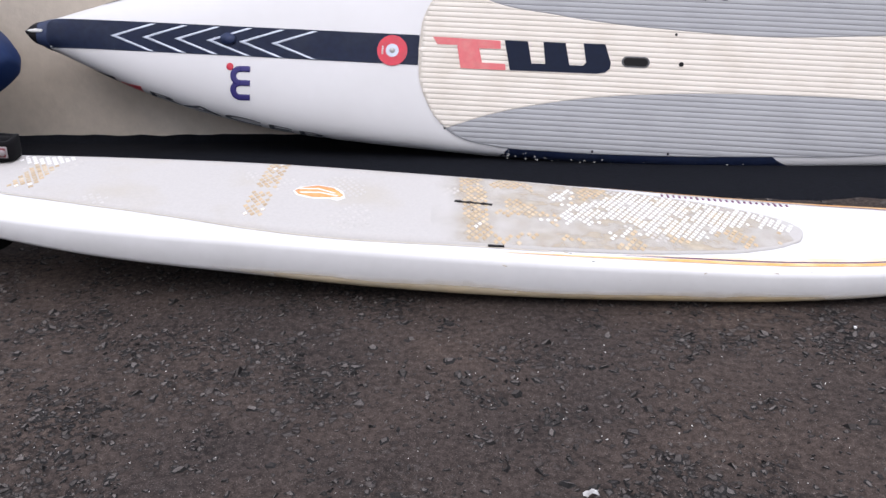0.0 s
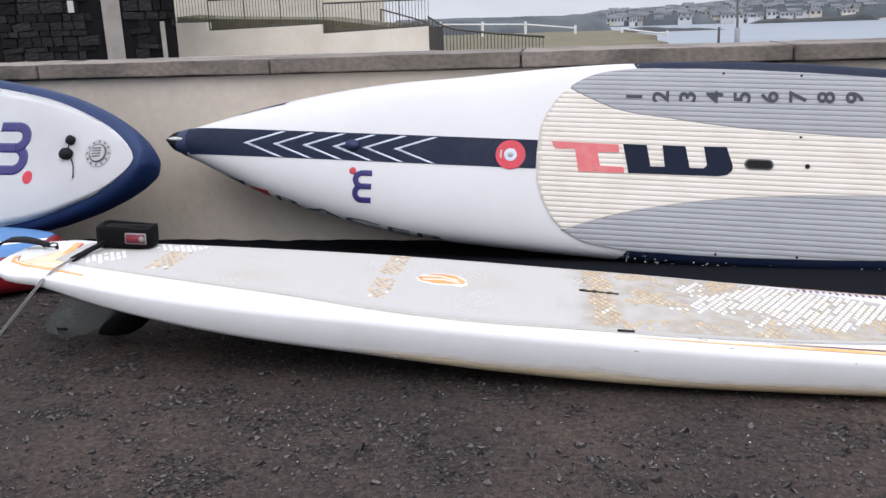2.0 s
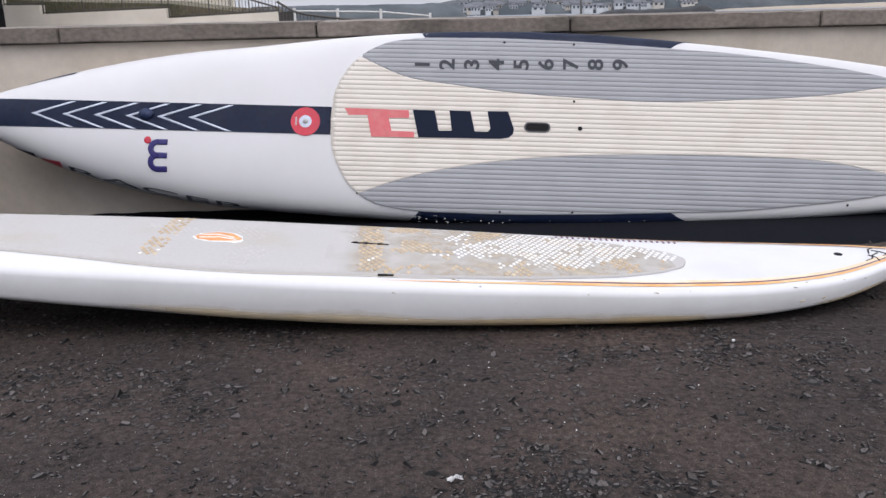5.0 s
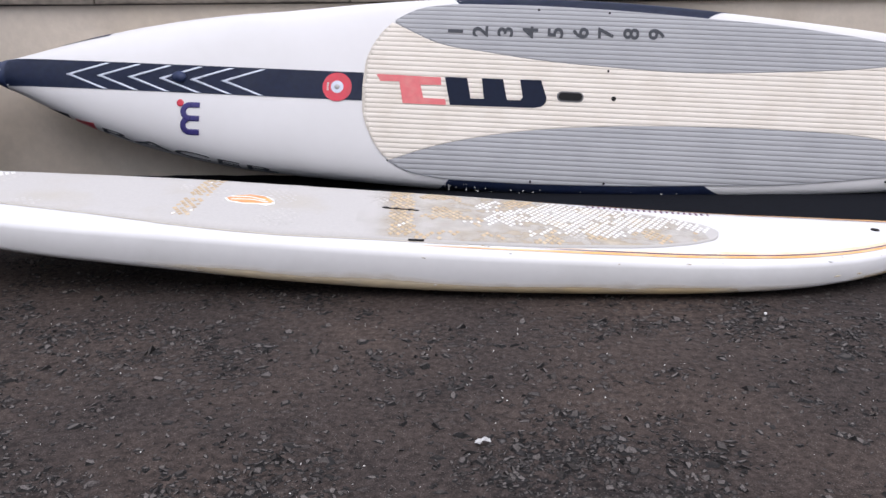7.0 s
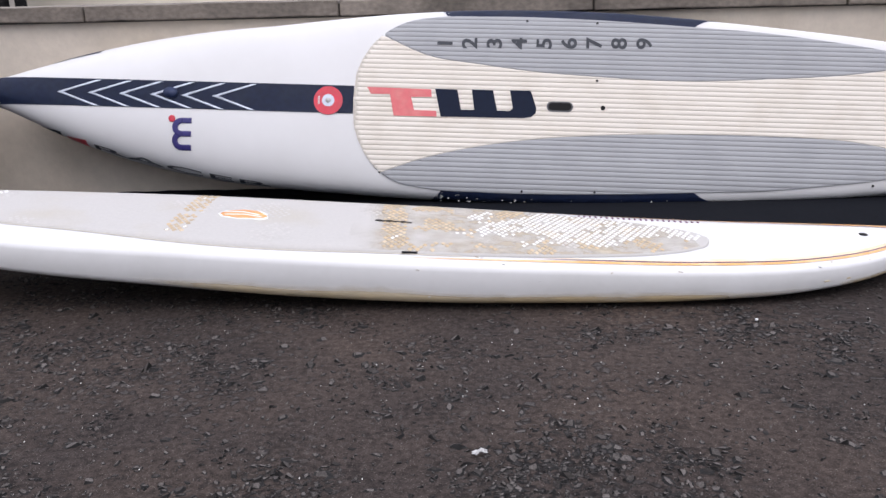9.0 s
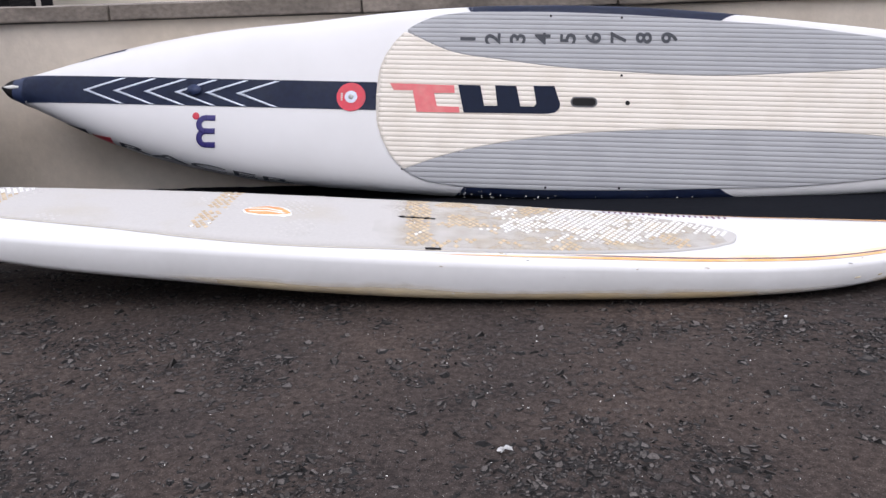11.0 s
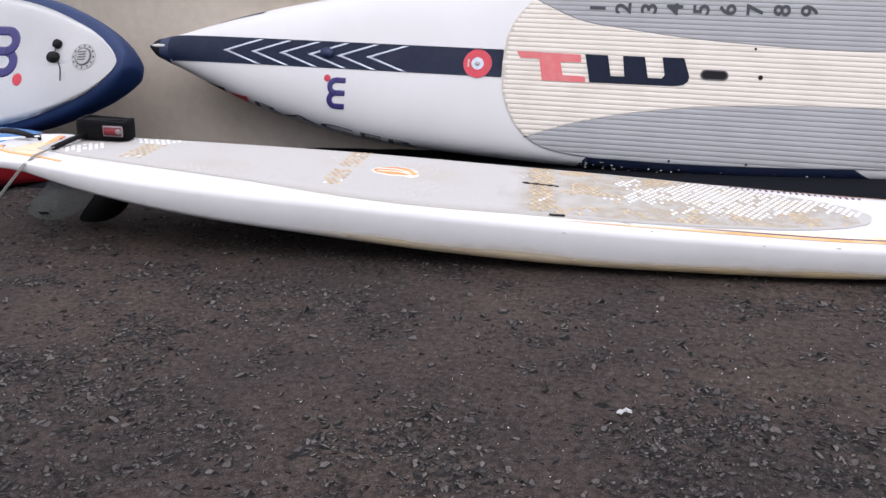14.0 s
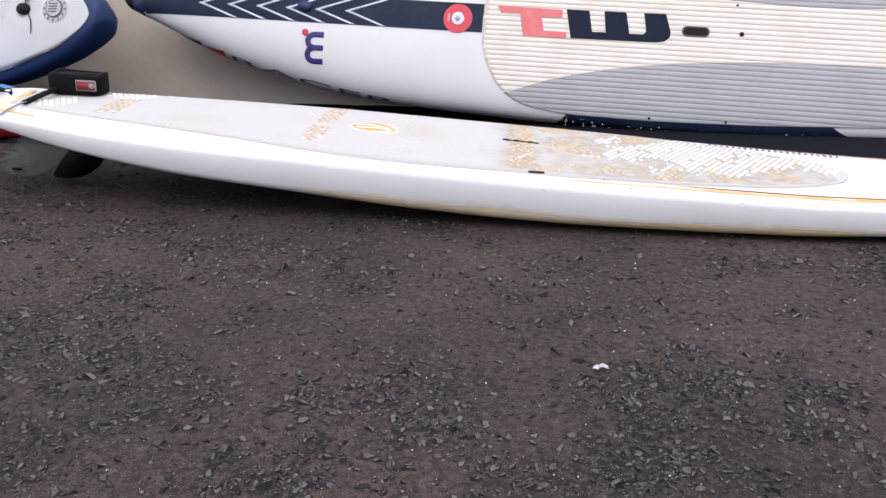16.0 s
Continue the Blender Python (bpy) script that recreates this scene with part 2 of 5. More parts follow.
M = {
    "asphalt": asphalt_material(),
    "chips": material("stone_chips", (0.073, 0.0655, 0.0620), 0.75, spec=0.12, grain=0.5, grain_scale=300, bump=0.5, bump_scale=400, random_value=0.7, island=True),
    "chip_side": material("bitumen_and_edge_shade", (0.010, 0.0095, 0.0095), 0.7, spec=0.25, grain=0.3),
    "pale_orange": material("faded_orange_pinline", (0.80, 0.60, 0.40), 0.4, spots=(0.80, 0.70, 0.56), spot_scale=10),
    "fleck": material("pale_glint_fleck", (0.55, 0.54, 0.52), 0.4, random_value=0.3, island=True),
    "paving": material("pale_concrete_paving", (0.50, 0.475, 0.44), 0.9, spots=(0.43, 0.41, 0.375), spot_scale=0.4, grain=0.08, grain_scale=5),
    "crate": material("blue_plastic", (0.03, 0.035, 0.30), 0.5, grain=0.1),
    "light_blocker": material("grey_light_blocker", (0.30, 0.28, 0.26), 0.9, spots=(0.25, 0.235, 0.22), spot_scale=1.2, grain=0.08, grain_scale=12, bump=0.3),
    "litter": material("crumpled_foil", (0.75, 0.75, 0.75), 0.35, grain=0.1),
    "tar_shade": material("bitumen_and_shade_strip", (0.0075, 0.0085, 0.0115), 0.9, spec=0.06, grain=0.35, bump=0.8, bump_scale=90),
    "render": material("cream_render", (0.66, 0.585, 0.495), 0.85, spots=(0.56, 0.49, 0.405), spot_scale=1.8, grain=0.06, grain_scale=30, bump=0.35, bump_scale=70),
    "coping": material("weathered_concrete", (0.205, 0.176, 0.150), 0.9, spots=(0.105, 0.091, 0.078), spot_scale=6, spot_range=(0.46, 0.70), grain=0.28, grain_scale=55, bump=0.7, bump_scale=70, random_value=0.14, stretch=(0.75, 1, 1.15)),
    "joint": material("dark_joint", (0.05, 0.045, 0.04), 0.95),
    "gloss_white": material("gloss_white_paint", (0.665, 0.665, 0.672), 0.45, spots=(0.63, 0.63, 0.632), spot_scale=2.0, grain=0.01, grain_scale=18, spec=0.35),
    "white": material("aged_white_paint", (0.68, 0.685, 0.692), 0.4, spots=(0.63, 0.635, 0.635), spot_scale=4, grain=0.02, grain_scale=40, coat=0.15),
    "navy": material("navy_paint", (0.016, 0.028, 0.075), 0.42, spots=(0.026, 0.038, 0.080), spot_scale=7, grain=0.15, grain_scale=50, spec=0.35),
    "scuff": material("scuffed_white", (0.6, 0.6, 0.58), 0.7, grain=0.2),
    "chevron": material("pale_blue_paint", (0.55, 0.60, 0.70), 0.4),
    "red": material("red_paint", (0.62, 0.03, 0.06), 0.4, spots=(0.5, 0.04, 0.06), spot_scale=30),
    "logo_red": material("faded_red_foam", (0.66, 0.16, 0.17), 0.85, spots=(0.66, 0.22, 0.21), spot_scale=20, grain=0.06, bump=0.3),
    "logo_navy": material("navy_foam", (0.010, 0.015, 0.032), 0.85, spec=0.2, grain=0.15, bump=0.3),
    "purple": material("indigo_decal", (0.026, 0.020, 0.135), 0.35),
    "cream": material("cream_foam", (0.71, 0.665, 0.60), 0.9, spots=(0.665, 0.615, 0.545), spot_scale=7, grain=0.05, grain_scale=250, bump=0.25, bump_scale=500),
    "grey": material("grey_foam", (0.36, 0.37, 0.385), 0.9, spots=(0.335, 0.345, 0.36), spot_scale=6, grain=0.06, grain_scale=250, bump=0.25, bump_scale=500),
    "groove": material("darker_cream", (0.54, 0.50, 0.44), 0.95),
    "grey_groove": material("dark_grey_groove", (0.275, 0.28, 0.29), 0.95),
    "digit": material("charcoal_foam", (0.07, 0.075, 0.085), 0.85, spec=0.2, grain=0.1),
    "black": material("black_plastic", (0.008, 0.008, 0.009), 0.6, spec=0.15, grain=0.1),
    "strap": material("black_webbing", (0.012, 0.012, 0.014), 0.85, spec=0.2, grain=0.3, grain_scale=300, bump=0.6, bump_scale=600),
    "neoprene": material("black_neoprene", (0.006, 0.006, 0.007), 0.9, spec=0.12, grain=0.2, grain_scale=200, bump=0.4, bump_scale=500),
    "badge": material("dark_red_badge", (0.14, 0.012, 0.02), 0.5, grain=0.1),
    "cuff_red": material("deep_red_print", (0.30, 0.02, 0.035), 0.5),
    "badge_rim": material("grey_rim", (0.25, 0.22, 0.23), 0.5),
    "pad_beige": material("worn_beige_pad", (0.455, 0.442, 0.427), 0.75, spots=(0.43, 0.40, 0.35), spot_scale=4.5, spot_range=(0.52, 0.82), grain=0.05, grain_scale=120, bump=0.3, bump_scale=300),
    "pad_stain": material("tan_soaked_foam", (0.51, 0.43, 0.315), 0.8, spots=(0.51, 0.46, 0.38), spot_scale=16, grain=0.06, worn=0.75, worn_scale=22, wear_map="wear"),
    "pad_tan": material("tan_worn_foam", (0.46, 0.345, 0.215), 0.8, spots=(0.50, 0.415, 0.295), spot_scale=25, grain=0.12, random_value=0.15, island=True),
    "pad_white": material("white_pad_cells", (0.76, 0.76, 0.745), 0.5, random_value=0.06, island=True),
    "pad_ghost": material("pale_beige_cells", (0.47, 0.455, 0.437), 0.7, random_value=0.04, island=True),
    "stain": material("yellowed_gelcoat", (0.62, 0.43, 0.18), 0.5, spots=(0.72, 0.62, 0.42), spot_scale=9, grain=0.08, stretch=(0.4, 1, 1), worn=1.0, worn_scale=9),
    "orange": material("orange_pinline", (0.78, 0.38, 0.11), 0.4, spots=(0.80, 0.52, 0.26), spot_scale=12),
    "sticker_orange": material("sticker_orange", (0.74, 0.30, 0.09), 0.45, spots=(0.76, 0.45, 0.22), spot_scale=30, spot_range=(0.5, 0.7)),
    "pinline": material("purple_pinline", (0.14, 0.03, 0.10), 0.4),
    "pvc_white": material("white_pvc", (0.92, 0.92, 0.915), 0.5, spots=(0.87, 0.87, 0.87), spot_scale=3, grain=0.01),
    "waterline": material("yellowed_waterline", (0.57, 0.44, 0.25), 0.5, spots=(0.70, 0.58, 0.38), spot_scale=9, grain=0.08, stretch=(0.35, 1, 1), worn=0.55, worn_scale=14, wear_map="wear"),
    "pvc_blue": material("royal_blue_pvc", (0.010, 0.029, 0.098), 0.5, spec=0.3, spots=(0.008, 0.023, 0.08), spot_scale=5, grain=0.05),
    "pvc_cyan": material("bright_blue_pvc", (0.06, 0.19, 0.42), 0.45),
    "pvc_red": material("red_pvc", (0.216, 0.007, 0.013), 0.4, grain=0.06),
    "valve": material("grey_plastic", (0.42, 0.42, 0.42), 0.5, grain=0.1),
    "valve_dark": material("dark_grey_plastic", (0.10, 0.10, 0.105), 0.6, grain=0.2),
    "fin": clear_material("translucent_fin", (0.17, 0.21, 0.195)),
    "cord": material("clear_cord", (0.22, 0.22, 0.21), 0.35, grain=0.05),
    "stone": material("dark_rubble_stone", (0.0135, 0.0135, 0.015), 0.85, spots=(0.045, 0.041, 0.040), spot_scale=5.0, spot_range=(0.5, 0.75), grain=0.4, grain_scale=14, bump=0.8, bump_scale=14, random_value=0.6, spec=0.12),
    "mortar": material("dark_mortar_and_hollow", (0.009, 0.009, 0.010), 0.95, spec=0.08, grain=0.2, grain_scale=8),
    "far_render": material("far_cream_render", (0.70, 0.65, 0.57), 0.9, spots=(0.62, 0.57, 0.49), spot_scale=0.5, grain=0.05, grain_scale=4),
    "far_white": material("far_white_render", (0.55, 0.56, 0.57), 0.85, grain=0.04, random_value=0.1),
    "far_tan": material("far_buff_render", (0.46, 0.42, 0.37), 0.9, grain=0.06, random_value=0.3),
    "old_door": material("weathered_grey_door", (0.27, 0.25, 0.23), 0.8, spots=(0.22, 0.205, 0.19), spot_scale=2, grain=0.08, grain_scale=8),
    "far_roof": material("far_slate", (0.125, 0.13, 0.145), 0.8, random_value=0.3),
    "far_pane": material("far_window_glass", (0.06, 0.07, 0.085), 0.2),
    "sky_pane": material("sky_reflecting_glass", (0.55, 0.58, 0.62), 0.15, metal=0.85, grain=0.03),
    "hedge_dark": material("dark_evergreen_hedge", (0.035, 0.042, 0.024), 0.95, spots=(0.06, 0.062, 0.035), spot_scale=3, grain=0.4, grain_scale=9, random_value=0.35, island=True),
    "bank": material("brown_grass_bank", (0.135, 0.115, 0.075), 0.95, spots=(0.10, 0.10, 0.055), spot_scale=0.8, grain=0.3, grain_scale=7),
    "frame_white": material("white_window_frame", (0.72, 0.72, 0.72), 0.5),
    "iron": material("dark_iron", (0.065, 0.060, 0.056), 0.6, grain=0.2),
    "grass": material("coastal_grass", (0.115, 0.105, 0.055), 0.95, spots=(0.16, 0.13, 0.08), spot_scale=0.6, grain=0.3, grain_scale=6),
    "hedge": material("dry_shrub", (0.11, 0.092, 0.062), 0.95, spots=(0.16, 0.13, 0.09), spot_scale=2, grain=0.4, grain_scale=9, random_value=0.3, island=True),
    "headland": material("distant_headland", (0.050, 0.062, 0.070), 0.95, spots=(0.095, 0.108, 0.115), spot_scale=0.02, grain=0.2, grain_scale=0.1),
    "rock": material("dark_shore_rock", (0.05, 0.052, 0.055), 0.95, grain=0.3, grain_scale=0.2),
    "sand": material("beach_sand", (0.38, 0.33, 0.265), 0.95, grain=0.06, grain_scale=0.1),
    "water": material("grey_sea", (0.16, 0.20, 0.24), 0.35, spots=(0.21, 0.25, 0.28), spot_scale=0.02, grain=0.06, grain_scale=0.3, stretch=(1, 4, 1)),
    "galv": material("galvanised_steel", (0.26, 0.27, 0.29), 0.6),
}


# ---------------------------------------------------------------- mesh helpers
def finish(name, bm, mat, parent=None, label="", smooth=True, mats=None):
    me = bpy.data.meshes.new(name)
    bmesh.ops.recalc_face_normals(bm, faces=bm.faces)
    for f in bm.faces:
        f.smooth = smooth
    bm.to_mesh(me)
    bm.free()
    for one in (mats or [mat]):
        me.materials.append(one)
    ob = new(name, me)
    if parent is not None:
        ob.parent = parent
    if label:
        tagged(ob, label)
    return ob


def part(name, bm, mat, parent, label="", smooth=True):
    return finish(name, bm, mat, parent, label, smooth)


def thing(name, m, label, category, group="", kind=""):
    e = new(name)
    e.empty_display_size = 0.1
    e.matrix_world = m
    return tagged(e, label, category, group, kind)


def box_into(bm, x0, x1, y0, y1, z0, z1, bevel=0.0):
    vs = [bm.verts.new(p) for p in ((x0, y0, z0), (x1, y0, z0), (x1, y1, z0), (x0, y1, z0), (x0, y0, z1), (x1, y0, z1), (x1, y1, z1), (x0, y1, z1))]
    fs = [bm.faces.new([vs[i] for i in q]) for q in ((0, 3, 2, 1), (4, 5, 6, 7), (0, 1, 5, 4), (1, 2, 6, 5), (2, 3, 7, 6), (3, 0, 4, 7))]
    if bevel:
        edges = {e for f in fs for e in f.edges}
        bmesh.ops.bevel(bm, geom=list(edges), offset=bevel, segments=2, affect="EDGES")
    return bm


def box(x0, x1, y0, y1, z0, z1, bevel=0.0):
    return box_into(bmesh.new(), x0, x1, y0, y1, z0, z1, bevel)


def grid_into(bm, rows, close=False):
    """Skins rows of points; close joins each row's end to its start."""
    vs = [[bm.verts.new(p) for p in r] for r in rows]
    k = len(rows[0])
    for a, b in zip(vs, vs[1:]):
        for i in range(k if close else k - 1):
            j = (i + 1) % k
            try:
                bm.faces.new((a[i], a[j], b[j], b[i]))
            except ValueError:
                pass
    return vs


def loft(rows, close=True, cap=True):
    bm = bmesh.new()
    vs = grid_into(bm, rows, close)
    if cap:
        for r in (vs[0], vs[-1]):
            try:
                bm.faces.new(r)
            except ValueError:
                pass
    bmesh.ops.remove_doubles(bm, verts=bm.verts, dist=1e-5)
    return bm


def tube(points, r, sides=8):
    pts = [Vector(p) for p in points]
    rows = []
    for i, p in enumerate(pts):
        d = (pts[min(i + 1, len(pts) - 1)] - pts[max(i - 1, 0)]).normalized()
        side = d.cross(Vector((0.3, 0.2, 1))).normalized()
        up = side.cross(d)
        rows.append([p + r * (math.cos(a) * side + math.sin(a) * up) for a in [2 * math.pi * k / sides for k in range(sides)]])
    return loft(rows)


def smooth_curve(xs, ys):
    """A smooth function through a few control values."""
    xs, ys = np.array(xs, float), np.array(ys, float)
    slope = np.gradient(ys, xs)

    def value(x):
        x = min(max(x, xs[0]), xs[-1])
        i = min(int(np.searchsorted(xs, x, side="right")) - 1, len(xs) - 2)
        h = xs[i + 1] - xs[i]
        s = (x - xs[i]) / h
        return float((2 * s**3 - 3 * s**2 + 1) * ys[i] + (s**3 - 2 * s**2 + s) * h * slope[i] + (3 * s**2 - 2 * s**3) * ys[i + 1] + (s**3 - s**2) * h * slope[i + 1])

    return value


def slab_on(surface, outline, lift, thick=0.0012, cut=0.03):
    """A thin decal or pad: a polygon in a board's own two coordinates, laid on its surface with real thickness."""
    bm = bmesh.new()
    vs = [bm.verts.new((a, b, 0)) for a, b in outline]
    face = bm.faces.new(vs)
    bmesh.ops.triangulate(bm, faces=[face], ngon_method="EAR_CLIP")
    if cut:
        for axis, count in ((0, 60), (1, 40)):
            lo, hi = min(v.co[axis] for v in bm.verts), max(v.co[axis] for v in bm.verts)
            n = min(count, int((hi - lo) / cut))
            for k in range(1, n + 1):
                co, no = Vector((0, 0, 0)), Vector((0, 0, 0))
                co[axis], no[axis] = lo + (hi - lo) * k / (n + 1), 1
                bmesh.ops.bisect_plane(bm, geom=bm.verts[:] + bm.edges[:] + bm.faces[:], plane_co=co, plane_no=no)
    top = bm.faces[:]
    res = bmesh.ops.extrude_face_region(bm, geom=top)
    up = {v for v in res["geom"] if isinstance(v, bmesh.types.BMVert)}
    for v in bm.verts:
        v.co.z = surface(v.co.x, v.co.y) + (lift if v in up else lift - thick - 0.0008)
    return bm


def strips_on(surface, u0, u1, lower, upper, pitch, gap, lift, thick, du=0.04):
    """A grooved pad: long ribs side by side, cut to an outline; one mesh a rib."""
    ribs = []
    n = max(2, int((u1 - u0) / du))
    us = [u0 + (u1 - u0) * i / n for i in range(n + 1)]
    for k in range(-26, 27):
        a, b = k * pitch + gap / 2, (k + 1) * pitch - gap / 2
        run = []
        for u in us + [None]:
            ok = False
            if u is not None:
                lo, hi = max(a, lower(u)), min(b, upper(u))
                ok = hi - lo > 0.0004
            if ok:
                mid = min(0.0012, (hi - lo) / 3)
                zl, zh = surface(u, lo), surface(u, hi)
                run.append([(u, lo, zl + lift - thick), (u, lo, zl + lift - 0.0008), (u, lo + mid, surface(u, lo + mid) + lift),
                            (u, hi - mid, surface(u, hi - mid) + lift), (u, hi, zh + lift - 0.0008), (u, hi, zh + lift - thick)])
            else:
                if len(run) > 1:
                    bm = bmesh.new()
                    vs = grid_into(bm, run)
                    bm.faces.new(vs[0])
                    bm.faces.new(vs[-1])
                    ribs.append(bm)
                run = []
    return ribs


def text_mesh(words, size, thick=0.0008, weight=0.018):
    cu = bpy.data.curves.new("lettering", "FONT")
    cu.body, cu.size, cu.extrude, cu.align_x, cu.align_y = words, size, thick, "CENTER", "CENTER"
    cu.offset = size * weight
    ob = new("lettering", cu)
    me = bpy.data.meshes.new_from_object(ob.evaluated_get(bpy.context.evaluated_depsgraph_get()))
    bm = bmesh.new()
    bm.from_mesh(me)
    bpy.data.objects.remove(ob)
    bpy.data.meshes.remove(me)
    bpy.data.curves.remove(cu)
    return bm


def disc_outline(cx, cy, rx, ry=None, n=28):
    return [(cx + rx * math.cos(2 * math.pi * k / n), cy + (ry or rx) * math.sin(2 * math.pi * k / n)) for k in range(n)]


def stroke_outline(points, width):
    """The outline of a pen stroke through a few points."""
    pts = [Vector((a, b, 0)) for a, b in points]
    left, right = [], []
    for i, p in enumerate(pts):
        d = (pts[min(i + 1, len(pts) - 1)] - pts[max(i - 1, 0)]).normalized()
        s = Vector((-d.y, d.x, 0)) * width / 2
        left.append((p + s)[:2])
        right.append((p - s)[:2])
    return left + right[::-1]


# ---------------------------------------------------------------- structure: pavement, sea wall, land, sea
def pavement_height(x, y):
    return 0.0025 * noise.noise(Vector((x * 9, y * 9, 1.3))) + 0.0045 * noise.noise(Vector((x * 1.7, y * 1.7, 4.1))) - 0.003 - 0.062 * min(1.0, max(0.0, (y - 3.0) / 0.45)) ** 1.3


def bare_stone(x, y):
    """How far the binder has worn off the stones, 0 to 1."""
    d = 0.6 * noise.noise(Vector((x * 2.1, y * 2.6, 3.3))) + 0.65 * noise.noise(Vector((x * 5, y * 6, 2.2))) + 0.55 * noise.noise(Vector((x * 15, y * 15, 5.1)))
    return min(1.0, max(0.0, (d + 0.18) / 0.75))


bm = bmesh.new()
bare = bm.verts.layers.float.new("bare")
xs = sorted(set([-14, -9, -6, -4, -3] + [-2.4 + 0.025 * k for k in range(209)] + [3, 4.5, 7, 10, 14]))
ys = sorted(set([-30, -15, -8, -4, -2] + [-1 + 0.5 * k for k in range(3)] + [0.4 + 0.025 * k for k in range(89)] + [2.65 + 0.05 * k for k in range(16)] + [3.47]))
for row in grid_into(bm, [[(x, y, pavement_height(x, y)) for x in xs] for y in ys]):
    for v in row:
        v[bare] = bare_stone(v.co.x, v.co.y) if v.co.y > 0.39 and -2.41 < v.co.x < 2.81 else 0.3
pavement = tagged(finish("pavement", bm, M["asphalt"]), "worn dark asphalt with exposed stone chips", "pavement", kind="structure")


def chip_mesh(clusters, flecks, seed):
    """Flat angular stone chips bedded in the asphalt: packed together where the binder has worn away, a few on their own."""
    rnd = random.Random(seed)
    verts, faces, slots = [], [], []

    def chip(x, y, r, slot, proud, skirt):
        turn, squash = rnd.uniform(0, 6.28), rnd.uniform(0.38, 0.85)
        tip_a, tip_b = rnd.gauss(0, 0.27), rnd.gauss(0, 0.27)
        n = rnd.choice((4, 5, 5, 6))
        z = pavement_height(x, y)
        ring, top = [], []
        for k in range(n):
            a = 2 * math.pi * (k + rnd.uniform(-0.34, 0.34)) / n
            q = r * rnd.uniform(0.65, 1.25)
            dx, dy = q * math.cos(a), q * math.sin(a) * squash
            dx, dy = dx * math.cos(turn) - dy * math.sin(turn), dx * math.sin(turn) + dy * math.cos(turn)
            # Dark skirt: bitumen on the sides, with edge shade put into the colour.
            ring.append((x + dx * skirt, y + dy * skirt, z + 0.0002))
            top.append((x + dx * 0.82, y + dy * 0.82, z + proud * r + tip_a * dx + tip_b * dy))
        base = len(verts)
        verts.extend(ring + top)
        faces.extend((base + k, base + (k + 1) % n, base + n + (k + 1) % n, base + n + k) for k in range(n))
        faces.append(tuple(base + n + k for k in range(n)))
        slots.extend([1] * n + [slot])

    made = 0
    while made < clusters:
        y = 0.5 + 2.1 * rnd.random() ** 1.4
        x = rnd.uniform(-1.75, 2.35)
        worn = bare_stone(x, y)
        if worn < rnd.uniform(-0.55, 1.0) or y > 1.75 and rnd.random() < 0.4:
            continue
        size = rnd.choice((1, 1, 2, 3, 4, 5)) if worn > 0.35 else 1
        reach = 0.0085 * size ** 0.6
        for k in range(size):
            u, v = (0, 0) if size == 1 else (rnd.gauss(0, reach), rnd.gauss(0, reach * 0.8))
            chip(x + u, y + v, min(0.0135, 0.0047 * math.exp(rnd.gauss(0.0, 0.45))), 0, rnd.uniform(0.06, 0.34), rnd.uniform(1.15, 1.6))
        made += 1
    # Tiny pale flecks paint in the sparkle of the asphalt.
    for k in range(flecks):
        chip(rnd.uniform(-1.7, 2.3), 0.5 + 1.4 * rnd.random(), rnd.uniform(0.0009, 0.0024), 2, 0.5, 1.0)
    me = bpy.data.meshes.new("stone_chips")
    me.from_pydata(verts, [], faces)
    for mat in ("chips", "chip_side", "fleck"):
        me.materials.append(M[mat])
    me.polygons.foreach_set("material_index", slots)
    return me


chips = tagged(new("stone_chips", chip_mesh(12500, 1000, 5)), "loose grey stone chips bedded in dark asphalt", "stone chips", kind="stuff")

# Unseen wall, added to keep low light from reaching under the boards.
wall_behind = tagged(finish("wall_light_blocker", box(-16, 16, -7.6, -7.2, -0.3, 2.8), M["light_blocker"], smooth=False), "unseen wall added behind the camera to block low light", "wall", kind="structure")

WALL_FACE, COPE_FRONT, COPE_BACK, COPE_LOW, COPE_TOP = 3.452, 3.418, 3.86, 0.680, 0.740
bm = box(-9, 9, WALL_FACE, 3.83, -0.3, COPE_LOW)
wall = tagged(finish("wall_sea", bm, M["render"], smooth=False), "low cream rendered sea wall with concrete coping", "wall", kind="structure")
# Bitumen line at the wall, widened to paint in shade between the boards.
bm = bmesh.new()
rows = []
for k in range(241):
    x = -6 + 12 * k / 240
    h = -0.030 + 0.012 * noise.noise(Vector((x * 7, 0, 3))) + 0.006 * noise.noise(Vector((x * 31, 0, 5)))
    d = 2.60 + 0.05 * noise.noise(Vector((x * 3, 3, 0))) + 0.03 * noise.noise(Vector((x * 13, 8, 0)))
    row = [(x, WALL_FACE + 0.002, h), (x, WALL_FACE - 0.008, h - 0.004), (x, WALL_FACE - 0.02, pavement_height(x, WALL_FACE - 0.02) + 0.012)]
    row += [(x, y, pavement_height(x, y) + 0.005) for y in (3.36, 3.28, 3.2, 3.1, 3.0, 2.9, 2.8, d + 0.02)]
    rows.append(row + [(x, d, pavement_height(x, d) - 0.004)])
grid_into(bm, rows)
tar_shade = tagged(finish("trim_tar", bm, M["tar_shade"]), "black strip at the wall foot: bitumen widened to paint in shade", "trim", kind="structure")

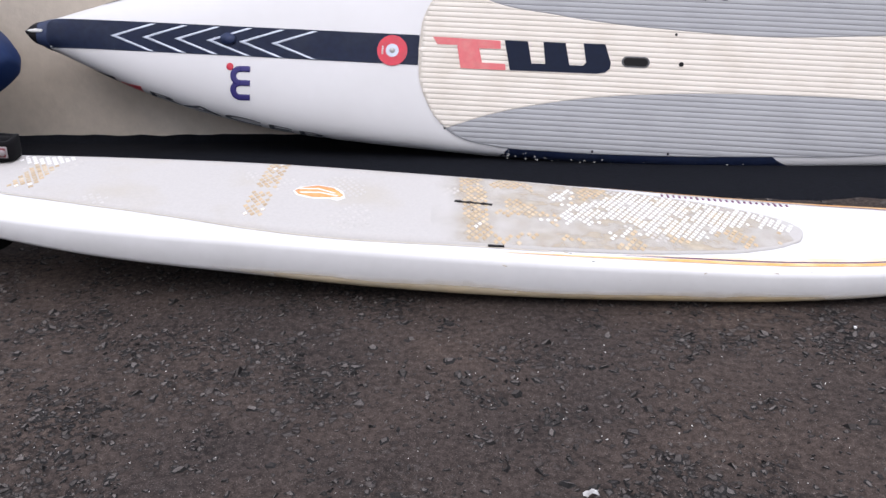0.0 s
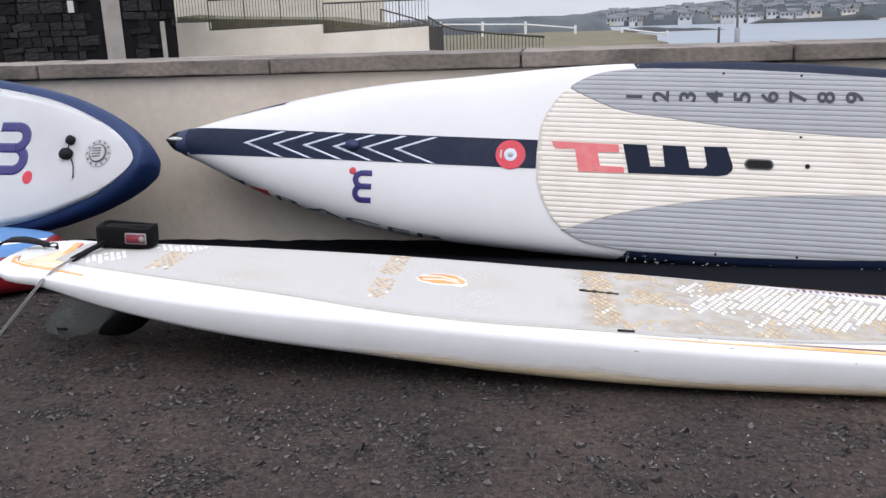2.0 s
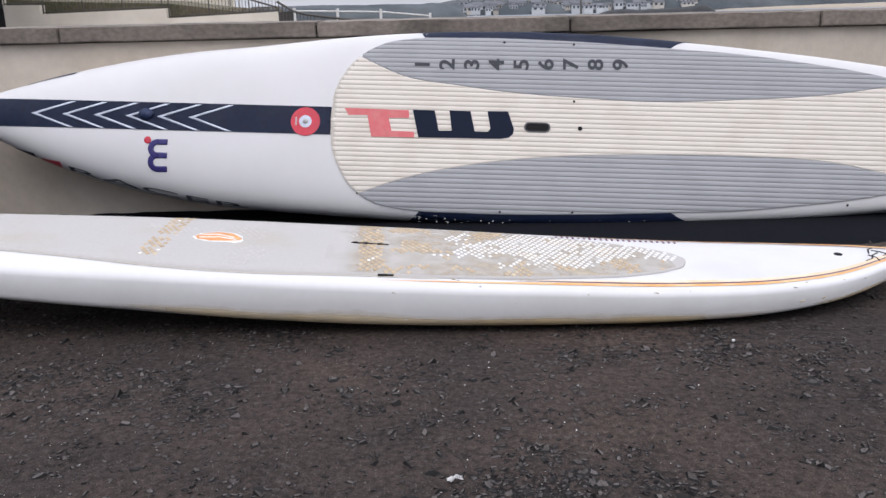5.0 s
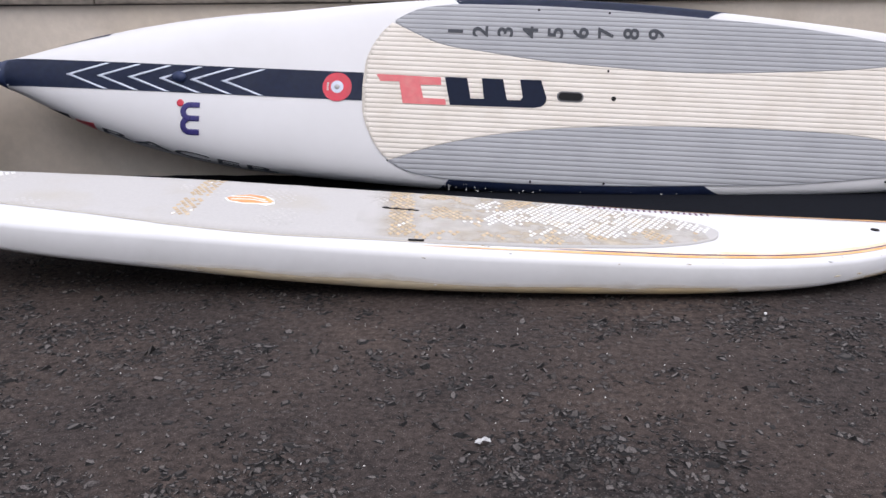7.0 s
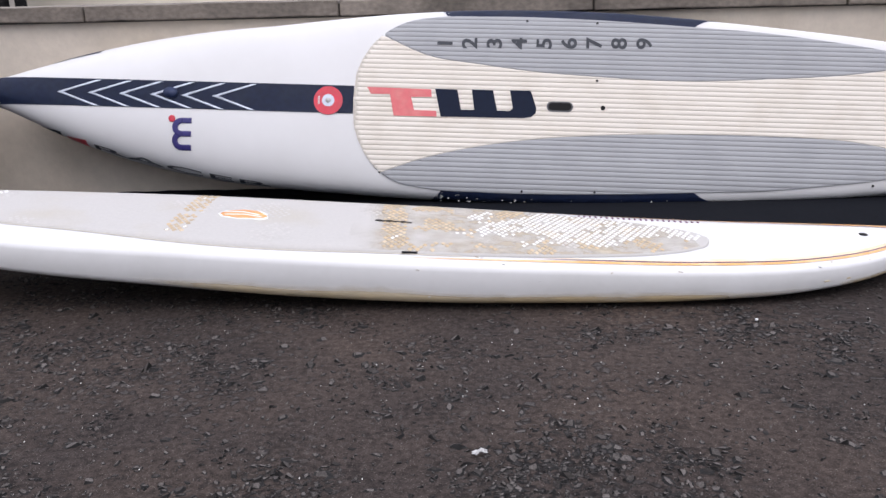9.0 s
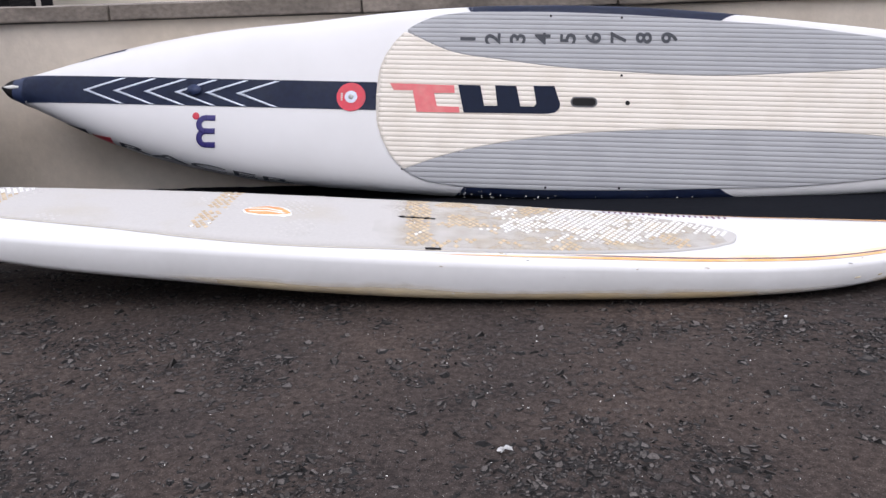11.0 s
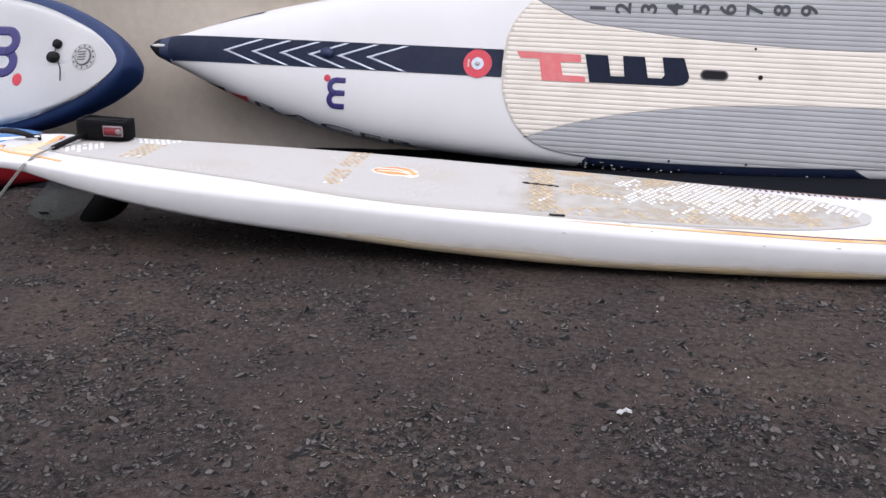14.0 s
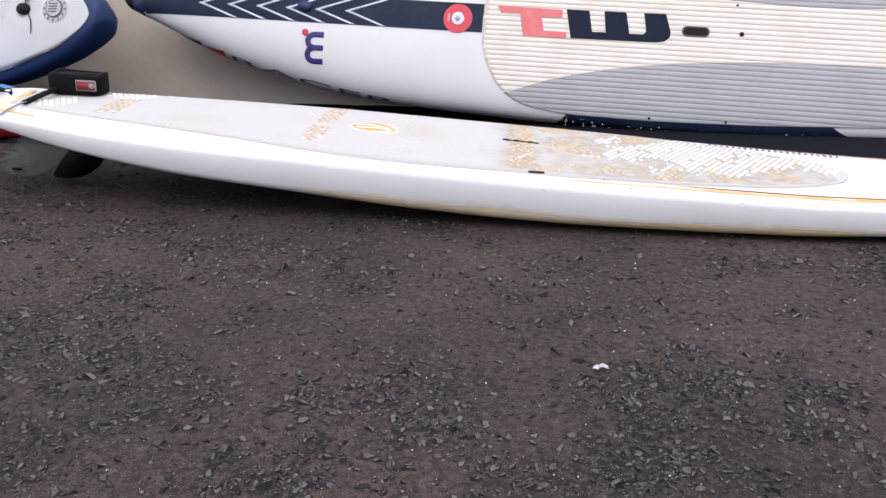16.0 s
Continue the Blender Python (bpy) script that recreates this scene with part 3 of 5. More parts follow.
# land behind the wall, falling to the bay
def land_height(x, y):
    if y < 3.7:
        return -0.2 if y > -200 else -0.2 - 0.01 * (-200 - y)
    ratio = x / max(y, 1)
    edge = 24 + 70 / (1 + math.exp(min(60, max(-60, (ratio - 0.115) * 90))))
    s = min(1, max(0, (y - edge) / 14))
    far = -0.02 - 0.0095 * max(0, y - 3)
    return far * (1 - s) + s * -13.0 - 0.002 * max(0, y - 200) * s


bm = bmesh.new()
gx = sorted({round(s * 0.0 + s * v, 3) for s in (-1, 1) for v in (0, 1.5, 3, 4.5, 6, 8, 10, 13, 16, 20, 26, 34, 45, 60, 90, 150, 300, 700, 1500, 4500)})
gy = [-4500, -1500, -500, -200, -80, -30, -10, 0, 3.65, 3.8, 6, 10, 15, 20, 23, 25, 27, 29, 32, 36, 40, 46, 54, 62, 70, 78, 86, 92, 96, 100, 106, 112, 130, 180, 300, 700, 1500, 4800]
grid_into(bm, [[(x, y, land_height(x, y)) for x in gx] for y in gy])
ground = tagged(finish("ground", bm, M["grass"]), "coarse coastal grass running down to the bay", "ground", kind="structure")
SEA = -9.7
bm = bmesh.new()
grid_into(bm, [[(x, y, SEA) for x in (-4900, -1000, -300, -100, 0, 100, 300, 1000, 4900)] for y in (26, 60, 120, 300, 700, 1500, 3000, 4990)])
water = tagged(finish("water", bm, M["water"]), "calm grey-blue sea in the bay", "sea", kind="structure")


bm = bmesh.new()
edge = [(-0.15, 3.84), (-0.16, 12), (-0.2, 23.4), (-2.4, 23.6), (-4.2, 27.5), (-4.4, 34.2)]
rows = [[(-40 + (x + 40) * k / 6, y, land_height(0, y) + 0.012) for k in range(7)] for x, y in edge]
grid_into(bm, rows)
promenade = tagged(finish("pavement_promenade", bm, M["paving"]), "pale concrete promenade behind the sea wall", "pavement", kind="structure")

# ---------------------------------------------------------------- racing board leaning on the wall
RU, RV, RN = Vector((0.99720, -0.06097, -0.04331)), Vector((0.06465, 0.41175, 0.90900)), Vector((-0.03759, -0.90926, 0.41454))
race_pose = Matrix(((RU.x, RV.x, RN.x, -0.049), (RU.y, RV.y, RN.y, 3.133), (RU.z, RV.z, RN.z, 0.381), (0, 0, 0, 1)))
race_half = smooth_curve((-1.385, -1.37, -1.33, -1.27, -1.2, -1.06, -0.9, -0.62, -0.45, -0.19, 0.0, 0.41, 0.67, 1.0, 1.41, 1.69, 2.03, 2.3, 2.4, 2.43),
                         (0.004, 0.024, 0.046, 0.069, 0.098, 0.153, 0.207, 0.273, 0.300, 0.326, 0.343, 0.370, 0.377, 0.377, 0.357, 0.336, 0.303, 0.262, 0.235, 0.215))
race_deep = smooth_curve((-1.385, -1.33, -1.2, -0.9, -0.3, 0.4, 1.2, 2.0, 2.43), (0.012, 0.035, 0.070, 0.108, 0.106, 0.086, 0.083, 0.075, 0.06))
RACE_MID = 0.010
race_round = smooth_curve((-1.4, -0.7, -0.3, 0.1, 0.4, 2.5), (2.3, 2.4, 2.7, 3.6, 4.5, 4.6))
race_mid = smooth_curve((-1.4, -1.2, -0.9, -0.6, -0.3, 0.1, 2.5), (0.004, 0.006, 0.005, 0.004, 0.001, 0.010, 0.010))


def race_deck(u, v):
    """Height of the deck over the board's own plane."""
    a, b = race_half(u), race_deep(u)
    q = min(0.9999, abs((v - race_mid(u)) / max(a, 1e-4)))
    p = race_round(u)
    return -b + b * (1 - q**p) ** (1 / p)


def race_section(u, n=40, grow=0.0, lo=0.0, hi=2 * math.pi):
    a, b = race_half(u) + grow, race_deep(u) + grow
    row = []
    for k in range(n + (0 if hi - lo > 6.28 else 1)):
        th = lo + (hi - lo) * k / n
        c, s = math.cos(th), math.sin(th)
        p = race_round(u) if s >= 0 else 3.0
        row.append((u, race_mid(u) + a * math.copysign(abs(c) ** (2 / p), c), -race_deep(u) + b * math.copysign(abs(s) ** (2 / p), s)))
    return row


race = thing("racing_paddleboard", race_pose, "white racing paddleboard with ribbed cream and grey pad, leaning upright", "paddleboard")
us = [-1.385 + 0.012 * k for k in range(12)] + [-1.24 + (2.43 + 1.24) * k / 90 for k in range(91)]
part("hull", loft([race_section(u) for u in us]), M["gloss_white"], race, "glossy white hull")
tip_us = [-1.3855 + 0.008 * k for k in range(12)]
part("nose_cap", loft([race_section(u, 40, 0.0012) for u in tip_us]), M["navy"], race, "dark navy painted nose tip")
part("nose_guard", loft([race_section(u, 40, 0.0019) for u in [-1.3862 + 0.006 * k for k in range(8)]]), M["black"], race, "scraped black nose tip")
bm = bmesh.new()
grid_into(bm, [[(u, v, race_deck(u, v) + 0.0016) for v in [RACE_MID - 0.004 - 0.0545 + 0.109 * k / 12 for k in range(13)]] for u in [-1.305 + 1.4 * k / 60 for k in range(61)]])
bmesh.ops.solidify(bm, geom=bm.faces[:], thickness=0.0008)
part("stripe", bm, M["navy"], race, "navy centre stripe")
part("nose_chip", slab_on(race_deck, [(-1.384, 0.008), (-1.35, 0.016), (-1.318, 0.013), (-1.322, 0.004), (-1.36, 0.001)], 0.003, cut=0.01), M["scuff"], race, "scuffed bare patch on the nose")
for k in range(6):
    u = -1.058 + 0.1215 * k
    part("chevron", slab_on(race_deck, [(u, 0.004), (u + 0.150, 0.0555), (u + 0.170, 0.0555), (u + 0.024, 0.004), (u + 0.170, -0.047), (u + 0.150, -0.047)], 0.0026, cut=0.02),
         M["chevron"], race)


def rail_band(side):
    """Navy band wrapped over the rail, with raked ends."""
    rows = []
    for k in range(60):
        u = 0.36 + (1.47 - 0.36) * k / 59
        reach = min(1.0, (u - 0.36) / 0.10) * (1 - 0.55 * max(0.0, (u - 1.36) / 0.11))
        if side > 0:
            lo, hi = -0.55, -0.55 + (0.55 + 0.95) * reach
        else:
            lo, hi = math.pi + 0.55, math.pi + 0.55 - (0.55 + 0.85) * reach
        rows.append(race_section(u, 14, 0.0015, lo, hi))
    bm = bmesh.new()
    grid_into(bm, rows)
    bmesh.ops.solidify(bm, geom=bm.faces[:], thickness=0.001)
    return bm


part("rail_band", rail_band(1), M["navy"], race, "navy rail band with worn specks")
low_band = part("rail_band", rail_band(-1), M["navy"], race, "navy rail band with worn specks")
rnd = random.Random(3)
bm = bmesh.new()
for k in range(70):
    s = -1 if k < 50 else 1
    u = 0.44 + 0.9 * rnd.random() ** (1.8 if s < 0 else 1)
    th = (math.pi - rnd.uniform(0.05, 0.5)) if s < 0 else rnd.uniform(0.1, 0.5)
    a, b = race_half(u) + 0.0022, race_deep(u) + 0.0022
    c, sn = math.cos(th), math.sin(th)
    p = Vector((u, RACE_MID + a * math.copysign(abs(c) ** (2 / 4.6), c), -race_deep(u) + b * abs(sn) ** (2 / 4.6)))
    bmesh.ops.create_icosphere(bm, subdivisions=1, radius=rnd.uniform(0.0008, 0.0028), matrix=Matrix.Translation(p) @ Matrix.Diagonal((1.5, 0.8, 0.35, 1)))
tagged(part("chip_marks", bm, M["scuff"], race, "small white chips in the navy paint"), kind="stuff")

# the ribbed deck pad
pad_edge = smooth_curve((0.094, 0.098, 0.11, 0.138, 0.20, 0.24, 0.30, 0.38, 0.6, 1.0, 1.4, 1.64, 1.85, 2.06, 2.2, 2.3), (0.002, 0.07, 0.125, 0.186, 0.262, 0.290, 0.318, 0.334, 0.343, 0.338, 0.318, 0.304, 0.280, 0.250, 0.220, 0.18))
grey_top = smooth_curve((0.20, 0.356, 0.574, 0.79, 1.0, 1.33, 1.65, 1.97, 2.223), (0.262, 0.192, 0.157, 0.133, 0.121, 0.112, 0.129, 0.157, 0.2))
grey_low = smooth_curve((0.20, 0.371, 0.582, 0.795, 1.0, 1.326, 1.643, 1.96, 2.223), (-0.274, -0.212, -0.160, -0.126, -0.107, -0.092, -0.089, -0.102, -0.15))
PITCH = 0.0187


def low_edge(u):
    return RACE_MID - pad_edge(u) - 0.013 * math.exp(-((u - 0.20) / 0.10) ** 2)


def cream_hi(u):
    e = RACE_MID + pad_edge(u)
    return min(e, grey_top(u)) if 0.2 < u < 2.225 else e


def cream_lo(u):
    e = low_edge(u)
    return max(e, grey_low(u)) if 0.2 < u < 2.225 else e


us_pad = [0.094 + 0.006 * k for k in range(10)] + [0.16 + 2.14 * k / 70 for k in range(71)]
# Base under the ribs in a darker tone, visible in the grooves.
bm = bmesh.new()
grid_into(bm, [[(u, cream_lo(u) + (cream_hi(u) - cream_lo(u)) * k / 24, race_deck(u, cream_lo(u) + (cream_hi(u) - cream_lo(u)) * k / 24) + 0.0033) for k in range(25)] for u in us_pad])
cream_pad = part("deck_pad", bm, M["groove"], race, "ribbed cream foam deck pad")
for rib in strips_on(race_deck, 0.094, 2.3, cream_lo, cream_hi, PITCH, 0.0021, 0.0044, 0.003, 0.012):
    part("rib", rib, M["cream"], cream_pad)
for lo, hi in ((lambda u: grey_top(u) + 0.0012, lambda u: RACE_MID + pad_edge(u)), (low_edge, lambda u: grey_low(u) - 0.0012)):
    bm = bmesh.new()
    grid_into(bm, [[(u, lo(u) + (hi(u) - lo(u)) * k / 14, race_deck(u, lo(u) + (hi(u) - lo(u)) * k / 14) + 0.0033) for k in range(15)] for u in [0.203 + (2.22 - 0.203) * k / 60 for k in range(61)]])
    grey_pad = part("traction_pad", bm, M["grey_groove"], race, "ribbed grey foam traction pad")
    for rib in strips_on(race_deck, 0.203, 2.22, lo, hi, PITCH, 0.0021, 0.0044, 0.003, 0.015):
        part("rib", rib, M["grey"], grey_pad)

for outline, mat, label in (
    ([(0.145, 0.056), (0.389, 0.053), (0.392, 0.024), (0.314, 0.022), (0.327, -0.029), (0.411, -0.030), (0.414, -0.052), (0.251, -0.053), (0.233, 0.031), (0.161, 0.030)], M["logo_red"], "faded red angular logo shape"),
    ([(0.404, 0.056), (0.488, 0.055), (0.505, -0.023), (0.555, -0.022), (0.543, 0.057), (0.623, 0.056), (0.641, -0.022), (0.690, -0.022), (0.700, -0.010), (0.687, 0.058), (0.765, 0.059),
      (0.788, -0.008), (0.786, -0.027), (0.770, -0.042), (0.740, -0.048), (0.429, -0.051)], M["logo_navy"], "dark navy angular logo shape")):
    part("logo", slab_on(lambda u, v: race_deck(u, v) + 0.0057, outline, 0.0006, 0.0022, cut=0), mat, race, label, smooth=False)

for k in range(9):
    bm = text_mesh(str(k + 1), 0.082, weight=0.02)
    bm.transform(Matrix.Diagonal((1.1, 0.98, 1, 1)))
    u, v = 0.437 + 0.0942 * k, 0.2375 + 0.0022 * k
    bm.transform(pose(u, v, race_deck(u, v) + 0.0062, 0, 0, 90))
    part("numeral", bm, M["digit"], race, "charcoal numeral %d on the grey pad" % (k + 1), smooth=False)


def rounded_slot(cx, cy, hx, hy, n=8):
    pts = []
    for k in range(2 * n):
        a = -math.pi / 2 + math.pi * (k if k < n else k - 1) / (n - 1)
        pts.append((cx + (hx - hy if k < n else hy - hx) + hy * math.cos(a), cy + hy * math.sin(a)))
    return pts


part("handle_rim", slab_on(lambda u, v: race_deck(u, v) + 0.0056, rounded_slot(0.876, 0.0, 0.050, 0.0195), 0.0012, cut=0), M["valve_dark"], race, "recessed carry handle rim", smooth=False)
# Raised black slab stands in for the shade inside the handle.
part("handle_slot", slab_on(lambda u, v: race_deck(u, v) + 0.0070, rounded_slot(0.876, 0.0, 0.044, 0.0145), 0.0008, cut=0), M["black"], race, "raised black slab standing in for the shaded handle hollow", smooth=False)
part("vent_plug", slab_on(lambda u, v: race_deck(u, v) + 0.0058, disc_outline(1.037, 0.0, 0.0085), 0.001, cut=0), M["black"], race, "black vent plug", smooth=False)
for u, v in ((0.745, 0.336), (1.011, 0.334), (0.743, -0.326), (1.013, -0.320), (1.013, 0.105), (2.03, -0.262)):
    part("screw_hole", slab_on(lambda a, b: race_deck(a, b) + 0.0056, disc_outline(u, v, 0.0045, n=12), 0.0008, cut=0), M["black"], race, smooth=False)
ring = part("roundel", slab_on(race_deck, disc_outline(-0.002, 0.0, 0.0555, n=40), 0.0034, cut=0.03), M["red"], race, "red round decal with a pale hub", smooth=False)
part("hub", slab_on(race_deck, disc_outline(-0.002, 0.0, 0.024, n=24), 0.0046, cut=0.02), M["chevron"], ring, "pale grey hub", smooth=False)
part("hub_dot", slab_on(race_deck, disc_outline(-0.002, 0.0, 0.010, n=18), 0.0056, cut=0), M["valve"], ring)
for v in (-0.012, -0.004, 0.004, 0.012):
    part("lettering_bar", slab_on(race_deck, [(-0.041, v - 0.0028), (-0.034, v - 0.0028), (-0.034, v + 0.0028), (-0.041, v + 0.0028)], 0.0044, cut=0), M["scuff"], ring)
part("leash_plug", slab_on(race_deck, disc_outline(-0.612, 0.012, 0.028, 0.021, 20), 0.011, 0.009, cut=0), M["navy"], race, "dark domed leash plug")

def three_arm_mark(surface, arms, end, back, width, lift, step=8):
    """A rounded mark of three arms joined by two arches; arms run from back to end."""
    bm = bmesh.new()
    way = 1 if back > end else -1

    def put(a, b):
        return (a, b, surface(a, b) + lift)

    for v in arms:
        grid_into(bm, [[put(end + (back - end) * i / step, v + width * (j / 4 - 0.5)) for j in range(5)] for i in range(step + 1)])
    for v0, v1 in zip(arms, arms[1:]):
        mid, r = (v0 + v1) / 2, abs(v1 - v0) / 2
        grid_into(bm, [[put(back + way * (r + width * (j / 4 - 0.5)) * math.cos(t) * 1.05, mid + (r + width * (j / 4 - 0.5)) * math.sin(t)) for j in range(5)]
                       for t in [-math.pi / 2 + math.pi * i / 16 for i in range(17)]])
    res = bmesh.ops.extrude_face_region(bm, geom=bm.faces[:])
    for v in res["geom"]:
        if isinstance(v, bmesh.types.BMVert):
            v.co.z -= 0.0008
    return bm


# the indigo three-armed mark with its red dot
part("decal", three_arm_mark(race_deck, (-0.0945, -0.145, -0.196), -0.524, -0.561, 0.021, 0.0022), M["purple"], race, "indigo rounded three-armed decal")
part("decal_dot", slab_on(race_deck, disc_outline(-0.601, -0.088, 0.0135), 0.0018, cut=0.010), M["red"], race, "red dot of the decal")


def on_side(bm, upper=False):
    """Bends a flat pattern (along, up) onto the flank of the hull."""
    for v in bm.verts:
        u, w, lift = v.co.x, v.co.y, v.co.z
        a, b = race_half(u), race_deep(u)
        q = min(0.999, abs((w + b) / b))
        p = race_round(u) if w > -b else 3.0
        r = a * (1 - q**p) ** (1 / p) + 0.0012 + lift
        v.co = (u, race_mid(u) + (r if upper else -r), w)
    return bm


bm = text_mesh("RACER", 0.046, weight=-0.006)
for v in bm.verts:
    v.co = (-0.582 + v.co.x * 5.1, -0.079 + v.co.y * 0.85 - 0.006 * v.co.x * 4.6, v.co.z)
part("lettering", on_side(bm), M["digit"], race, "dark grey lettering along the flank", smooth=False)
for u0, u1, mat in ((-1.04, -0.955, M["red"]), (-1.15, -1.06, M["digit"])):
    bm = bmesh.new()
    grid_into(bm, [[(u0 + (u1 - u0) * i / 8, w + 0.015 * i / 8, 0.0006) for w in (-0.13, -0.115, -0.10, -0.085, -0.068)] for i in range(9)])
    part("flank_mark", on_side(bm), mat, race, "coloured block on the flank")
bm = bmesh.new()
grid_into(bm, [[(-1.115 + 0.19 * i / 8, w, 0.0006) for w in (-0.10, -0.08, -0.06, -0.046)] for i in range(9)])
part("flank_mark", on_side(bm, True), M["navy"], race, "navy block on the upper flank")


# ---------------------------------------------------------------- white touring board lying on the asphalt
near_y = smooth_curve((-1.445, -1.435, -1.405, -1.25, -1.07, -0.75, -0.3, 0.2, 0.5, 0.75, 1.03, 1.33, 1.5, 1.64, 1.73, 1.765, 1.78),
                      (2.15, 2.10, 2.055, 2.020, 1.975, 1.928, 1.910, 1.891, 1.882, 1.878, 1.878, 1.909, 1.966, 2.045, 2.105, 2.14, 2.165))
far_y = smooth_curve((-1.445, -1.435, -1.405, -1.25, -0.87, -0.38, 0.14, 0.66, 1.16, 1.48, 1.62, 1.70, 1.765, 1.78), (2.27, 2.325, 2.362, 2.395, 2.445, 2.478, 2.465, 2.425, 2.360, 2.310, 2.268, 2.228, 2.19, 2.17))
deck_z = smooth_curve((-1.47, -1.0, -0.5, -0.1, 0.25, 0.65, 1.0, 1.3, 1.5, 1.78), (0.258, 0.231, 0.199, 0.173, 0.151, 0.128, 0.110, 0.100, 0.097, 0.102))
keel_z = smooth_curve((-1.47, -1.3, -1.1, -0.85, -0.4, -0.05, 0.3, 0.65, 0.95, 1.27, 1.45, 1.6, 1.72, 1.78), (0.240, 0.211, 0.168, 0.124, 0.066, 0.030, 0.008, 0.001, 0.001, 0.010, 0.022, 0.038, 0.055, 0.072))


def white_deck(x, y):
    c, h = (near_y(x) + far_y(x)) / 2, (far_y(x) - near_y(x)) / 2
    t = (deck_z(x) - keel_z(x)) / 2
    q = min(0.9999, abs((y - c) / max(h, 1e-4)))
    return deck_z(x) - t + t * (1 - q**5) ** 0.2


def white_section(x, n=44, grow=0.0, lo=0.0, hi=2 * math.pi):
    c, h = (near_y(x) + far_y(x)) / 2, (far_y(x) - near_y(x)) / 2 + grow
    t = (deck_z(x) - keel_z(x)) / 2
    row = []
    for k in range(n + (0 if hi - lo > 6.28 else 1)):
        th = lo + (hi - lo) * k / n
        a, s = math.cos(th), math.sin(th)
        p = 5.0 if s >= 0 else 5.4
        row.append((x, c + h * math.copysign(abs(a) ** (2 / p), a), deck_z(x) - t + (t + grow) * math.copysign(abs(s) ** (2 / p), s)))
    return row


touring = thing("touring_paddleboard", Matrix(), "aged white paddleboard with worn beige pad lying on asphalt", "paddleboard")
us = [-1.445 + 0.008 * k for k in range(6)] + [-1.395 + 3.085 * k / 90 for k in range(91)] + [1.70 + 0.008 * k for k in range(11)]
part("hull", loft([white_section(x) for x in us]), M["white"], touring, "white gelcoat hull")


def rail_stain(x0, x1, seed):
    rows = []
    for k in range(61):
        x = x0 + (x1 - x0) * k / 60
        fade = min(1, k / 9, (60 - k) / 9)
        top = math.pi + 0.12 - 0.09 * fade * (1 + 0.5 * noise.noise(Vector((x * 3, seed, 0))) + 0.25 * noise.noise(Vector((x * 40, seed, 2))))
        rows.append(white_section(x, 14, 0.0009, top, math.pi + 0.12 + 0.47 * fade + 0.002))
    bm = bmesh.new()
    wear = bm.verts.layers.float.new("wear")
    for k, row in enumerate(grid_into(bm, rows)):
        ends = min(1, k / 12, (60 - k) / 12)
        for i, v in enumerate(row):
            v[wear] = 0.9 * ends * min(1, i / 3, (14 - i) / 4)
    return bm


part("rail_stain", rail_stain(-0.45, 1.35, 1.0), M["waterline"], touring, "yellowed waterline stain on the rail")
part("rail_stain", rail_stain(1.38, 1.66, 4.0), M["waterline"], touring, "yellowed waterline stain on the rail")

pad_near = smooth_curve((-1.29, -1.2, -1.0, -0.8, -0.6, -0.3, -0.1, 0.2, 0.47, 0.75, 0.954, 1.04, 1.09, 1.108), (2.150, 2.126, 2.083, 2.046, 2.012, 1.957, 1.939, 1.935, 1.928, 1.940, 1.975, 2.015, 2.065, 2.115))
pad_far = smooth_curve((-1.29, -1.0, -0.6, -0.38, 0.14, 0.47, 0.75, 0.954, 1.04, 1.09, 1.108), (2.345, 2.395, 2.435, 2.447, 2.430, 2.395, 2.330, 2.255, 2.205, 2.155, 2.117))
bm = bmesh.new()
pad_xs = [-1.29 + 0.03 * k for k in range(78)] + [1.05 + 0.006 * k for k in range(10)]
rows = []
for x in pad_xs:
    a, b = pad_near(x), pad_far(x)
    row = [(x, a, white_deck(x, a) + 0.0005)]
    row += [(x, a + 0.001 + (b - a - 0.002) * k / 16, white_deck(x, a + (b - a) * k / 16) + 0.0038) for k in range(17)]
    row.append((x, b, white_deck(x, b) + 0.0005))
    rows.append(row)
vs = grid_into(bm, rows)
bm.faces.new(vs[0])
pad = part("deck_pad", bm, M["pad_beige"], touring, "worn beige foam deck pad with stains")
bm = bmesh.new()
wear = bm.verts.layers.float.new("wear")
stain_rows = [[(x, pad_near(x) + 0.012 + (pad_far(x) - pad_near(x) - 0.024) * k / 24) for k in range(25)] for x in [0.12 + 0.02 * k for k in range(48)]]
for row in grid_into(bm, [[(x, y, white_deck(x, y) + 0.0040) for x, y in row] for row in stain_rows]):
    for v in row:
        x, y = v.co.x, v.co.y
        band = math.exp(-((x - 0.235) / 0.05) ** 2)
        field = math.exp(-((x - 0.70) / 0.36) ** 4)
        v[wear] = min(1.0, max(0.0, 0.75 * max(band, field) + 0.5 * noise.noise(Vector((x * 7, y * 7, 2)))))
part("pad_stain", bm, M["pad_stain"], touring, "tan stain soaked into the pad")
bm = bmesh.new()
grid_into(bm, [[(x, pad_near(x) - 0.0035, white_deck(x, pad_near(x) - 0.0035) + 0.0012), (x, pad_near(x) + 0.0005, white_deck(x, pad_near(x)) + 0.0018)] for x in [-1.2 + 0.02 * k for k in range(82)]])
part("pad_edge", bm, M["groove"], touring, "dirt line along the pad's edge")


